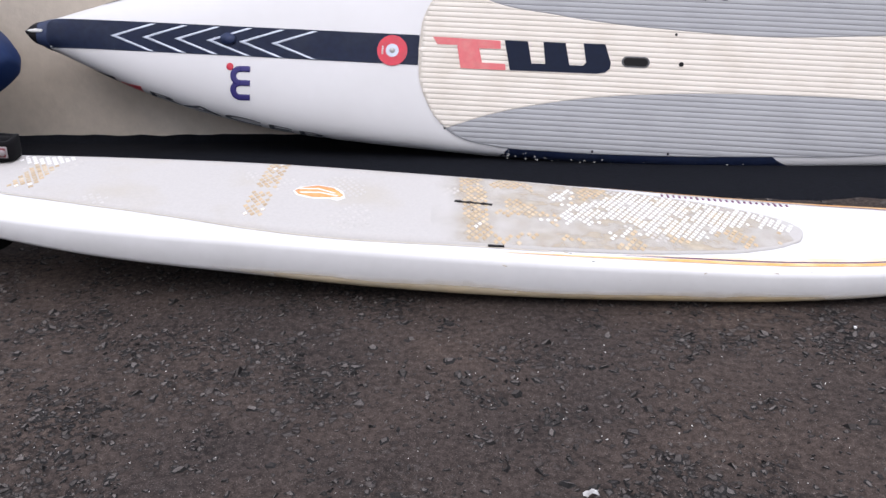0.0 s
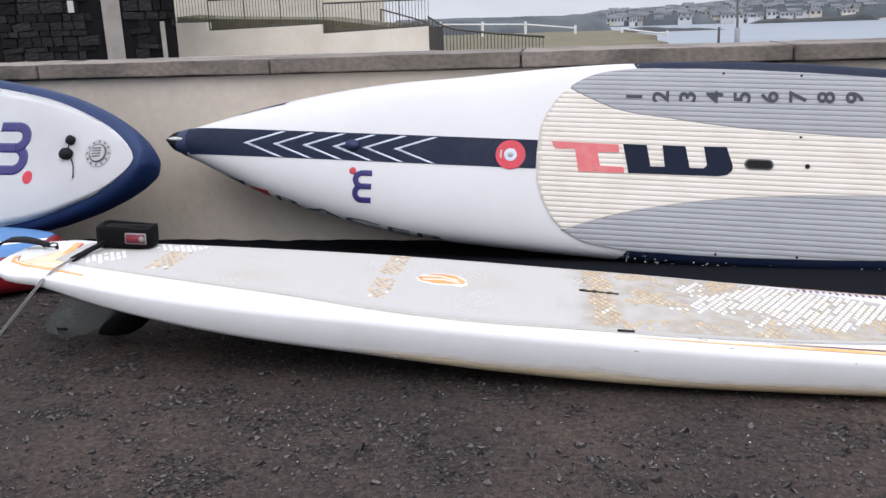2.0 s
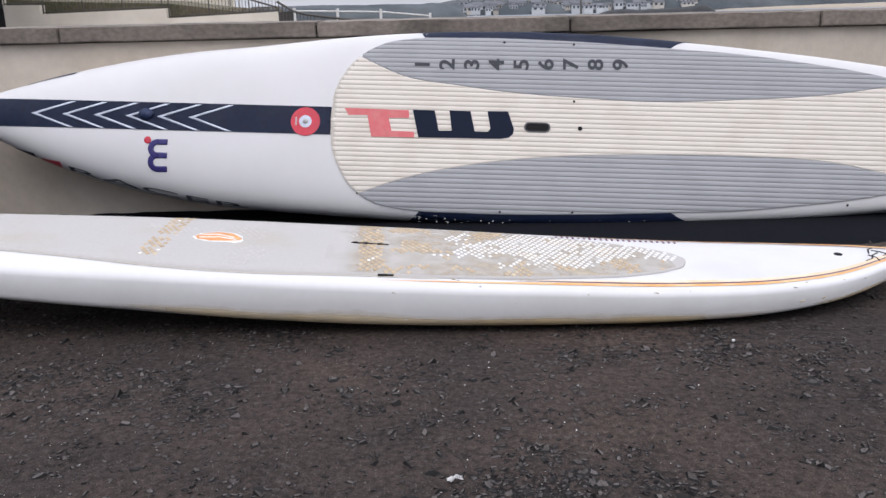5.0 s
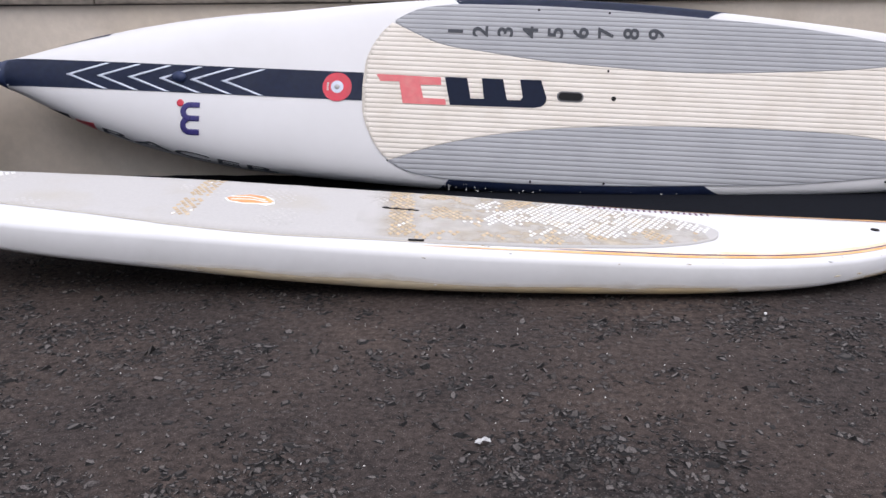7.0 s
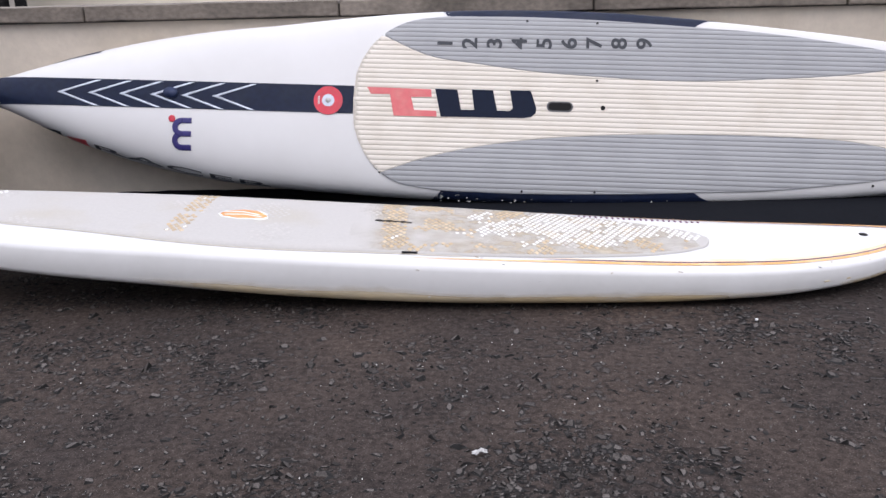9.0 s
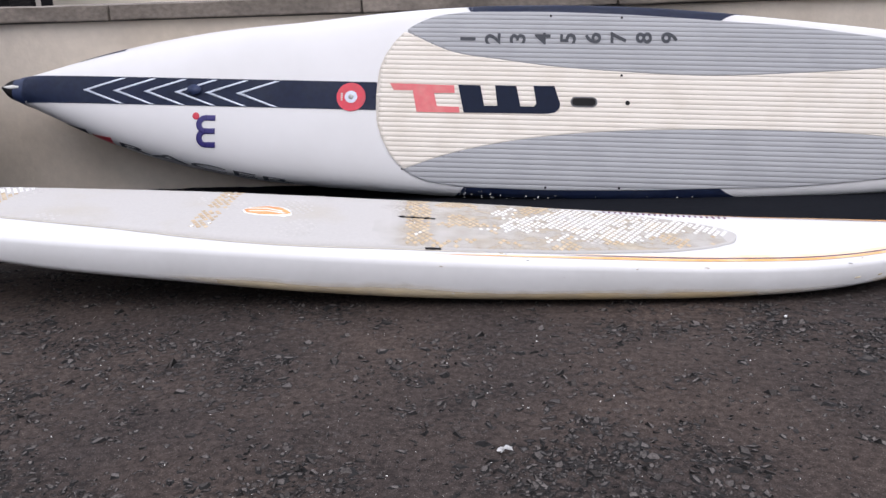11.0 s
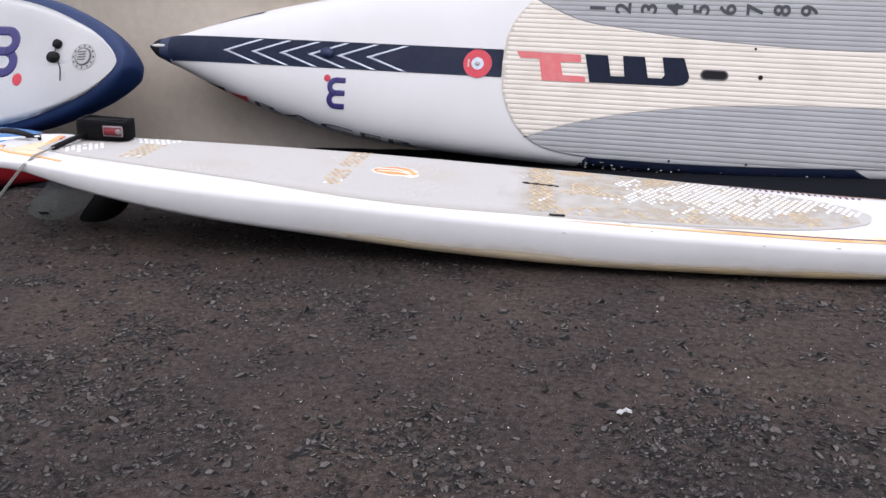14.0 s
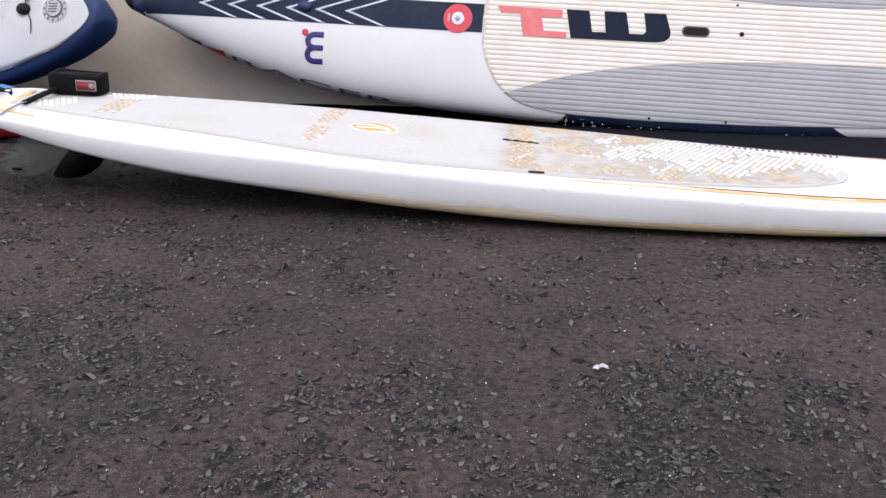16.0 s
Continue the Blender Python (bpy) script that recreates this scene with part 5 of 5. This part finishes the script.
# ---------------------------------------------------------------- beyond the wall
stone_house = thing("stone_house", pose(-11.65, 26.0, 0, 0, 0, 25), "dark rubble stone house with white framed upper windows", "house")
part("wall", box(-9, -0.02, 0.10, 8, -0.5, 6.2), M["mortar"], stone_house, "dark stone wall", smooth=False)
part("roof", box(-9.3, 0.2, -0.2, 8.3, 6.2, 6.5, 0.05), M["far_roof"], stone_house, smooth=False)
# Flat panel; the doorway's shade is put into its dark colour.
part("reveal_shade", box(-2.42, -1.35, 0.085, 0.13, -0.5, 1.98), M["mortar"], stone_house, "flat dark panel standing in for the shaded doorway", smooth=False)
part("door", box(-2.12, -1.60, 0.03, 0.09, -0.5, 1.86), M["old_door"], stone_house, "pale panelled door", smooth=False)
part("side_door", box(-0.49, -0.35, 0.03, 0.09, -0.5, 1.07), M["old_door"], stone_house, smooth=False)


def facade_panel(name, outline, y0, y1, mat, label=""):
    """A slab on the house front, cut along an outline of (along, up)."""
    bm = bmesh.new()
    f = [bm.verts.new((x, y0, z)) for x, z in outline]
    g = [bm.verts.new((x, y1, z)) for x, z in outline]
    bm.faces.new(f), bm.faces.new(g[::-1])
    for i in range(len(f)):
        j = (i + 1) % len(f)
        bm.faces.new((f[i], g[i], g[j], f[j]))
    return part(name, bm, mat, stone_house, label, smooth=False)


# No depth here: dark colour on a slab stands in for a shaded hollow.
facade_panel("recess_shade", [(-1.62, 1.9), (-1.10, 1.9), (-0.92, 3.2), (-0.90, 5.2), (-1.62, 5.2)], -0.02, 0.05, M["mortar"], "flat dark panel standing in for a shaded hollow beside the upper window")
upper = facade_panel("window", [(-2.42, 3.48), (-1.55, 3.14), (-1.55, 4.9), (-2.42, 4.9)], -0.04, 0.08, M["frame_white"], "white framed upper window over a sloping sill")
for x0, x1 in ((-2.37, -1.76), (-1.70, -1.60)):
    pane = facade_panel("pane", [(x0, 3.49 - 0.39 * (x0 + 2.37) + 0.05), (x1, 3.49 - 0.39 * (x1 + 2.37) + 0.05), (x1, 4.85), (x0, 4.85)], -0.06, -0.035, M["sky_pane"])
    pane.parent = upper
facade_panel("window_sill", [(-2.55, 3.33), (-1.08, 2.92), (-1.08, 3.02), (-2.55, 3.50)], -0.18, 0.05, M["mortar"], "dark sloping sill")
corner = facade_panel("window", [(-0.54, 2.06), (-0.30, 2.0), (-0.30, 5.0), (-0.54, 5.0)], -0.12, 0.0, M["frame_white"], "tall narrow white framed corner window")
pane = facade_panel("pane", [(-0.41, 2.10), (-0.33, 2.08), (-0.33, 4.95), (-0.41, 4.95)], -0.135, -0.115, M["far_pane"])
pane.parent = corner
facade_panel("corner_ledge", [(-0.62, 1.90), (0.02, 1.86), (0.02, 1.97), (-0.62, 2.02)], -0.15, 0.05, M["mortar"], "dark ledge under the corner window")
part("notice", box(-3.05, -2.88, -0.14, -0.10, 1.4, 1.74), M["valve"], stone_house, smooth=False)

rear_house = thing("white_house", pose(-20.6, 45.0, 0, 0, 0, 25), "white rendered house with dark eaves", "house")
part("wall", box(-8, 0, 0, 8, -1, 6.0), M["far_white"], rear_house, smooth=False)
part("eaves", box(-8.4, 0.75, -0.4, 8.4, 5.3, 5.6), M["iron"], rear_house, smooth=False)
part("porch_roof", box(-1, 0.5, -0.6, 0, 4.1, 4.35), M["iron"], rear_house, smooth=False)
thin_pole = thing("flag_pole", Matrix.Translation((-19.75, 45.5, 0)) @ pose(0, 0, 0, 0, -1.5, 0), "thin grey pole behind the terrace", "pole")
part("shaft", tube([(0, 0, -1.0), (0, 0, 7)], 0.06, 8), M["iron"], thin_pole)

terrace = thing("terrace_wall", Matrix.Translation((0, 40.0, 0)), "cream rendered terrace wall with dark sloping coping", "wall", kind="structure")
bm = bmesh.new()
prof = [(-20.5, -1), (-7.9, -1), (-7.9, 1.92), (-13.2, 1.95), (-14.7, 2.72), (-20.5, 2.74)]
f = [bm.verts.new((x, 0, z)) for x, z in prof]
g = [bm.verts.new((x, 0.4, z)) for x, z in prof]
bm.faces.new(f), bm.faces.new(g[::-1])
for i in range(6):
    bm.faces.new((f[i], g[i], g[(i + 1) % 6], f[(i + 1) % 6]))
part("render", bm, M["far_render"], terrace, smooth=False)
for a, b in (((-7.85, 1.97), (-13.25, 2.0)), ((-13.2, 1.98), (-14.72, 2.76)), ((-14.7, 2.77), (-20.5, 2.79))):
    part("coping", tube([(a[0], 0.2, a[1]), (b[0], 0.2, b[1])], 0.07, 6), M["iron"], terrace)
retaining = thing("retaining_wall", Matrix.Translation((0, 34.0, 0)), "cream stepped retaining wall below the railings", "wall", kind="structure")
for x0, x1, z0, z1 in ((-16.5, -14.0, 1.05, 1.03), (-14.0, -9.22, 0.69, 0.81), (-9.22, -4.93, 0.44, 0.60)):
    bm = bmesh.new()
    f = [bm.verts.new((x, y, z)) for y in (0, 0.5) for x, z in ((x0, -1.2), (x1, -1.2), (x1, z1), (x0, z0))]
    bm.faces.new(f[:4]), bm.faces.new(f[7:3:-1])
    for i in range(4):
        j = (i + 1) % 4
        bm.faces.new((f[i], f[i + 4], f[j + 4], f[j]))
    part("render", bm, M["far_render"], retaining, smooth=False)


def railing(x0, x1, y, top0, top1, base0, base1, pitch=0.125):
    r = thing("railing", Matrix.Translation((x0, y, 0)), "dark iron railing with upright bars on the terrace", "railing", group="railings on the terrace")
    w = x1 - x0
    part("top_rail", tube([(0, 0, top0), (w, 0, top1)], 0.035, 6), M["iron"], r)
    part("bottom_rail", tube([(0, 0, base0 + 0.1), (w, 0, base1 + 0.1)], 0.02, 6), M["iron"], r)
    n = int(w / pitch)
    for k in range(n + 1):
        s = k / n
        z0, z1 = base0 + (base1 - base0) * s, top0 + (top1 - top0) * s
        rr = 0.022 if k % 12 == 0 else 0.0095
        part("post" if k % 12 == 0 else "bar", box(w * s - rr, w * s + rr, -rr, rr, z0, z1), M["iron"], r, smooth=False)


railing(-15.4, -13.95, 34.2, 2.29, 2.26, 1.0, 1.0)
railing(-13.95, -9.17, 34.2, 1.88, 1.95, 0.65, 0.78)
railing(-9.17, -4.94, 34.2, 1.60, 1.63, 0.40, 0.56)
railing(-7.6, -5.6, 38.0, 1.35, 0.75, 0.3, -0.1, 0.4)


def shrubs(name, label, spots, seed, mat):
    rnd = random.Random(seed)
    verts, faces = [], []
    for x, y, z, wx, wz, n in spots:
        for k in range(n):
            c = Vector((x + rnd.uniform(-wx, wx), y + rnd.uniform(-0.3, 0.3), z + wz * rnd.random() ** 1.4))
            s = rnd.uniform(0.02, 0.055)
            d = Vector((rnd.gauss(0, 1), rnd.gauss(0, 1), rnd.gauss(0, 1))).normalized()
            e = d.orthogonal().normalized()
            f = d.cross(e)
            base = len(verts)
            verts += [tuple(c - s * e), tuple(c + s * 0.5 * f), tuple(c + s * e), tuple(c - s * 0.5 * f)]
            faces.append((base, base + 1, base + 2, base + 3))
    me = bpy.data.meshes.new(name)
    me.from_pydata(verts, [], faces)
    me.materials.append(mat)
    return tagged(new(name, me), label, "shrubs", kind="stuff")


shrubs("dry_grass_bank", "brown dry grass along the foot of the railings", [(-11.6, 34.9, 0.55, 2.4, 0.40, 3600), (-7.0, 34.9, 0.35, 2.1, 0.42, 3200), (-14.7, 34.9, 0.9, 0.7, 0.4, 600)], 4, M["hedge"])
bm = bmesh.new()
prof = [(-15.5, 0.2), (-6.4, 0.2), (-6.4, 0.60), (-9.2, 0.98), (-14.0, 1.16), (-15.5, 1.28)]
f = [bm.verts.new((x, 0.6, z)) for x, z in prof]
g = [bm.verts.new((x, 3.0, z + 0.1)) for x, z in prof]
bm.faces.new(f), bm.faces.new(g[::-1])
for i in range(6):
    bm.faces.new((f[i], g[i], g[(i + 1) % 6], f[(i + 1) % 6]))
part("verge", bm, M["bank"], retaining, "brown grass verge above the wall", smooth=False)
shrubs("hedge", "dark clipped hedge on top of the terrace wall", [(-17.6, 40.5, 2.65, 2.9, 0.42, 9000), (-13.6, 40.5, 2.0, 0.5, 0.35, 700)], 6, M["hedge_dark"])

dark_fence = thing("iron_fence", Matrix.Translation((-4.35, 30.0, 0)), "dark iron fence running down from the terrace", "fence")
line = [(0.0, 0.95), (0.55, 0.62), (1.0, 0.50), (2.2, 0.34), (4.0, 0.16)]
part("top_rail", tube([(x, 0, z) for x, z in line], 0.04, 6), M["iron"], dark_fence)
part("gate_panel", box(0.02, 0.5, 0.03, 0.05, -0.9, 0.62), M["iron"], dark_fence, smooth=False)
for k in range(34):
    x = 0.05 + 3.9 * k / 33
    z = float(np.interp(x, [p[0] for p in line], [p[1] for p in line]))
    part("bar", box(x - 0.014, x + 0.014, -0.014, 0.014, -0.9, z), M["iron"], dark_fence, smooth=False)

white_fence = thing("rail_fence", Matrix.Translation((0, 70.0, 0)), "white painted post and rail fence on the grass", "fence")
posts = [(-9.3, 0.62), (-5.9, 0.52), (-2.48, 0.42), (1.43, 0.03)]
for x, z in posts + [(5.06, -0.24), (8.53, -0.60)]:
    part("post", box(x - 0.10, x + 0.10, -0.1, 0.1, -1.2, z, 0.02), M["frame_white"], white_fence, smooth=False)
part("rail", tube([(x, 0, z - 0.22) for x, z in posts], 0.065, 6), M["frame_white"], white_fence)
part("rail", tube([(5.06, 0, -0.35), (6.8, 0, -0.62), (8.53, 0, -0.85)], 0.07, 6), M["frame_white"], white_fence)

crate = thing("storage_crate", pose(-3.45, 22.9, land_height(0, 22.9) + 0.012, 0, 0, 3), "low blue plastic crate standing on the promenade", "crate")
part("body", box(-0.42, 0.42, -0.2, 0.2, 0.0, 0.19, 0.02), M["crate"], crate)
part("lid", box(-0.44, 0.44, -0.22, 0.22, 0.192, 0.22, 0.008), M["crate"], crate)
for x in (8.18, 9.05):
    table = thing("picnic_table", Matrix.Translation((x, 25.0, land_height(x, 25.0))), "low dark wooden picnic table on the grass", "table", group="tables on the grass")
    top = -0.26 - land_height(x, 25.0)
    part("tabletop", box(-0.30, 0.30, -0.3, 0.3, top - 0.06, top), M["iron"], table, smooth=False)
    for lx in (-0.2, 0.2):
        for ly in (-0.2, 0.2):
            part("leg", box(lx - 0.03, lx + 0.03, ly - 0.03, ly + 0.03, 0.0, top - 0.061), M["iron"], table, smooth=False)

lamp = thing("street_lamp", Matrix.Translation((7.15, 36.0, 0)) @ pose(0, 0, 0, 0, -2.2, 0), "tall grey steel lamp column on the promenade", "street lamp")
part("column", tube([(0, 0, -1.2), (0, 0, 3.0), (0, 0, 9.5)], 0.048, 10), M["galv"], lamp)
part("base", tube([(0, 0, -1.2), (0, 0, 0.15)], 0.11, 10), M["galv"], lamp)
small_post = thing("marker_post", Matrix.Translation((6.45, 36.0, 0)), "short dark post beside the lamp column", "post")
part("shaft", tube([(0, 0, -1.2), (0, 0, 0.2)], 0.05, 8), M["iron"], small_post)


# headlands, town and beach across the bay
def ridge(name, label, xs, crest, y, depth, mat, foot=SEA - 2):
    top = smooth_curve(*zip(*crest))
    bm = bmesh.new()
    rows = []
    for k in range(121):
        x = xs[0] + (xs[1] - xs[0]) * k / 120
        h = top(x) + 0.5 * noise.noise(Vector((x * 0.05, 1, 0))) + 0.25 * noise.noise(Vector((x * 0.2, 2, 0)))
        rows.append([(x, y, foot), (x, y + depth * 0.15, foot + (h - foot) * 0.45), (x, y + depth * 0.5, foot + (h - foot) * 0.8), (x, y + depth, h), (x, y + depth * 3, h - 3), (x, y + depth * 3, foot)])
    grid_into(bm, rows)
    return tagged(finish(name, bm, mat), label, "headland", kind="structure")


ridge("backdrop_near_headland", "low dark headland across the bay", (-90, 31), ((-90, 0.8), (-40, 0.6), (0, 0.2), (18, -0.5), (22, -2.0), (27, -5.5), (31, -10.5)), 462, 24, M["headland"])
ridge("backdrop_far_shore", "distant built-up shore across the bay", (10, 420), ((10, -2.0), (30, 2.4), (70, 4.2), (120, 6.5), (165, 10.0), (230, 14), (300, 16), (420, 17)), 690, 90, M["headland"])
ridge("backdrop_rocks", "dark rock reef at the water's edge", (30, 97), ((30, -9.0), (40, -7.4), (60, -8.0), (80, -8.8), (97, -10.5)), 480, 6, M["rock"])
ridge("backdrop_pier", "long dark harbour arm", (132, 222), ((132, -10.4), (138, -8.2), (170, -7.2), (200, -5.8), (215, -5.6), (222, -10)), 640, 5, M["rock"])
ridge("backdrop_beach", "pale sandy beach across the bay", (220, 500), ((220, -9.8), (240, -8.4), (300, -6.4), (500, -5.0)), 680, 26, M["sand"])

rnd = random.Random(12)
crest = smooth_curve((10, 30, 70, 120, 165, 230, 300, 420), (-2, 2.4, 4.2, 6.5, 10, 14, 16, 17))


def far_house(x, y, z, w, h, d, mat, storeys, bays, flat=False):
    e = thing("town_house", Matrix.Translation((x, y, z)), ("flat-roofed pale apartment block" if flat else "small pale house with a slate roof") + " across the bay", "house", group="town across the bay")
    part("wall", box(0, w, 0, d, -4, h), mat, e, smooth=False)
    bm = bmesh.new()
    if flat:
        box_into(bm, -0.3, w + 0.3, -0.3, d + 0.3, h, h + 0.5)
    else:
        r = min(2.4, h * 0.45)
        v = [bm.verts.new(p) for p in ((-0.3, -0.4, h), (w + 0.3, -0.4, h), (w + 0.3, d + 0.4, h), (-0.3, d + 0.4, h), (-0.3, d / 2, h + r), (w + 0.3, d / 2, h + r))]
        for q in ((0, 1, 5, 4), (2, 3, 4, 5), (0, 4, 3), (1, 2, 5), (0, 3, 2, 1)):
            bm.faces.new([v[i] for i in q])
    part("roof", bm, M["far_roof"], e, smooth=False)
    for s in range(storeys):
        for b in range(bays):
            px = w * (b + 0.5) / bays
            pz = 0.6 + (h - 0.6) * (s + 0.25) / storeys
            part("window", box(px - w / bays * 0.24, px + w / bays * 0.24, -0.12, 0.02, pz, pz + h / storeys * 0.5), M["far_pane"], e, smooth=False)


for k in range(170):
    x = 34 + 200 * (k + rnd.random()) / 170
    lift = rnd.random()
    z = -8.0 + (crest(x) * 0.92 + 6.0) * (0.15 + 0.8 * lift)
    far_house(x, 690 + 60 * lift, z - 1.2, rnd.uniform(4, 10), rnd.uniform(2.4, 4.2), 5, rnd.choice((M["far_white"], M["far_white"], M["far_tan"])), 1, rnd.choice((2, 3)))
far_house(158, 745, 3.5, 25, 12.0, 10, M["far_white"], 4, 7, True)
for k in range(14):
    far_house(184 + 11.5 * k, 732, 0.5 + 0.5 * k + rnd.uniform(-0.8, 0.8), 11.2, rnd.uniform(5.0, 7.0), 7, rnd.choice((M["far_tan"], M["far_white"], M["far_tan"])), 2, 4)
for k in range(9):
    far_house(186 + 17.5 * k, 745, 4.5 + 0.6 * k, 17.0, 8.5, 9, M["far_tan"] if k % 3 else M["far_white"], 3, 6, k % 2 == 0)
for k in range(30):
    far_house(176 + 6.4 * k + rnd.uniform(-2, 2), 715, -3.5 + 0.25 * k + rnd.uniform(-1, 1), rnd.uniform(4, 6.5), rnd.uniform(3, 4.6), 6, rnd.choice((M["far_white"], M["far_white"], M["far_tan"])), 2, 3)

for k in range(64):
    x = 222 + 150 * (k + rnd.random()) / 64
    lift = rnd.random()
    far_house(x, 700 + 30 * lift, -6.5 + (crest(x) * 0.55 + 4.0) * lift, rnd.uniform(4, 9), rnd.uniform(2.6, 4.4), 5, rnd.choice((M["far_white"], M["far_tan"], M["far_tan"])), 1, rnd.choice((2, 3)))

# ---------------------------------------------------------------- pieces of walls
for k in range(17):
    x0 = -1.047 - 1.0245 * 8 + 1.0245 * k
    rr = random.Random(k)
    bm = box(x0 + 0.004, x0 + 1.0245 - 0.004, COPE_FRONT, COPE_BACK, COPE_LOW + 0.001, COPE_TOP, 0.004)
    bmesh.ops.subdivide_edges(bm, edges=[e for e in bm.edges if e.calc_length() > 0.3], cuts=14, use_grid_fill=True)
    for v in bm.verts:
        v.co.y += 0.006 * noise.noise(v.co * 9 + Vector((k, 0, 0)))
        v.co.z += 0.0035 * noise.noise(v.co * 11 + Vector((0, k, 0))) + rr.uniform(-0.0005, 0.0005)
    part("coping_stone", bm, M["coping"], wall, smooth=False)
part("joint_bed", box(-9, 9, COPE_FRONT + 0.02, COPE_BACK - 0.02, COPE_LOW - 0.004, COPE_TOP - 0.012), M["joint"], wall, smooth=False)

shared = []
rnd = random.Random(31)
for k in range(8):
    bm = box(-0.5, 0.5, -0.06, 0.06, -0.5, 0.5, 0.045)
    for v in bm.verts:
        v.co.x += rnd.uniform(-0.05, 0.05)
        v.co.z += rnd.uniform(-0.06, 0.06)
        v.co.y += rnd.uniform(-0.02, 0.02)
    me = bpy.data.meshes.new("stone")
    bmesh.ops.recalc_face_normals(bm, faces=bm.faces)
    bm.to_mesh(me)
    bm.free()
    me.materials.append(M["stone"])
    shared.append(me)
z = -0.3
count = 0
while z < 4.9:
    h = rnd.uniform(0.15, 0.34)
    x = -5.0
    while x < -0.05:
        w = min(rnd.uniform(0.16, 0.66), -0.02 - x)
        c = (x + w / 2, z + h / 2)
        clear = not (-2.5 < c[0] < -1.3 and c[1] < 2.0) and not (-2.6 < c[0] < -0.95 and 2.85 < c[1] < 4.9) and not (-1.65 < c[0] < -1.0 and c[1] > 1.85) and not (-0.65 < c[0] and 2.0 < c[1] < 5.0) and not (-0.72 < c[0] < -0.2 and c[1] < 1.2)
        if clear and w > 0.08 and count < 300:
            ob = new("stone", rnd.choice(shared))
            ob.parent = stone_house
            ob.matrix_basis = pose(c[0], 0.08 + rnd.uniform(-0.03, 0.03), c[1], 0, rnd.gauss(0, 3.5), 0) @ Matrix.Diagonal((w - 0.012, 1, h - 0.012, 1))
            count += 1
        x += w
    z += h
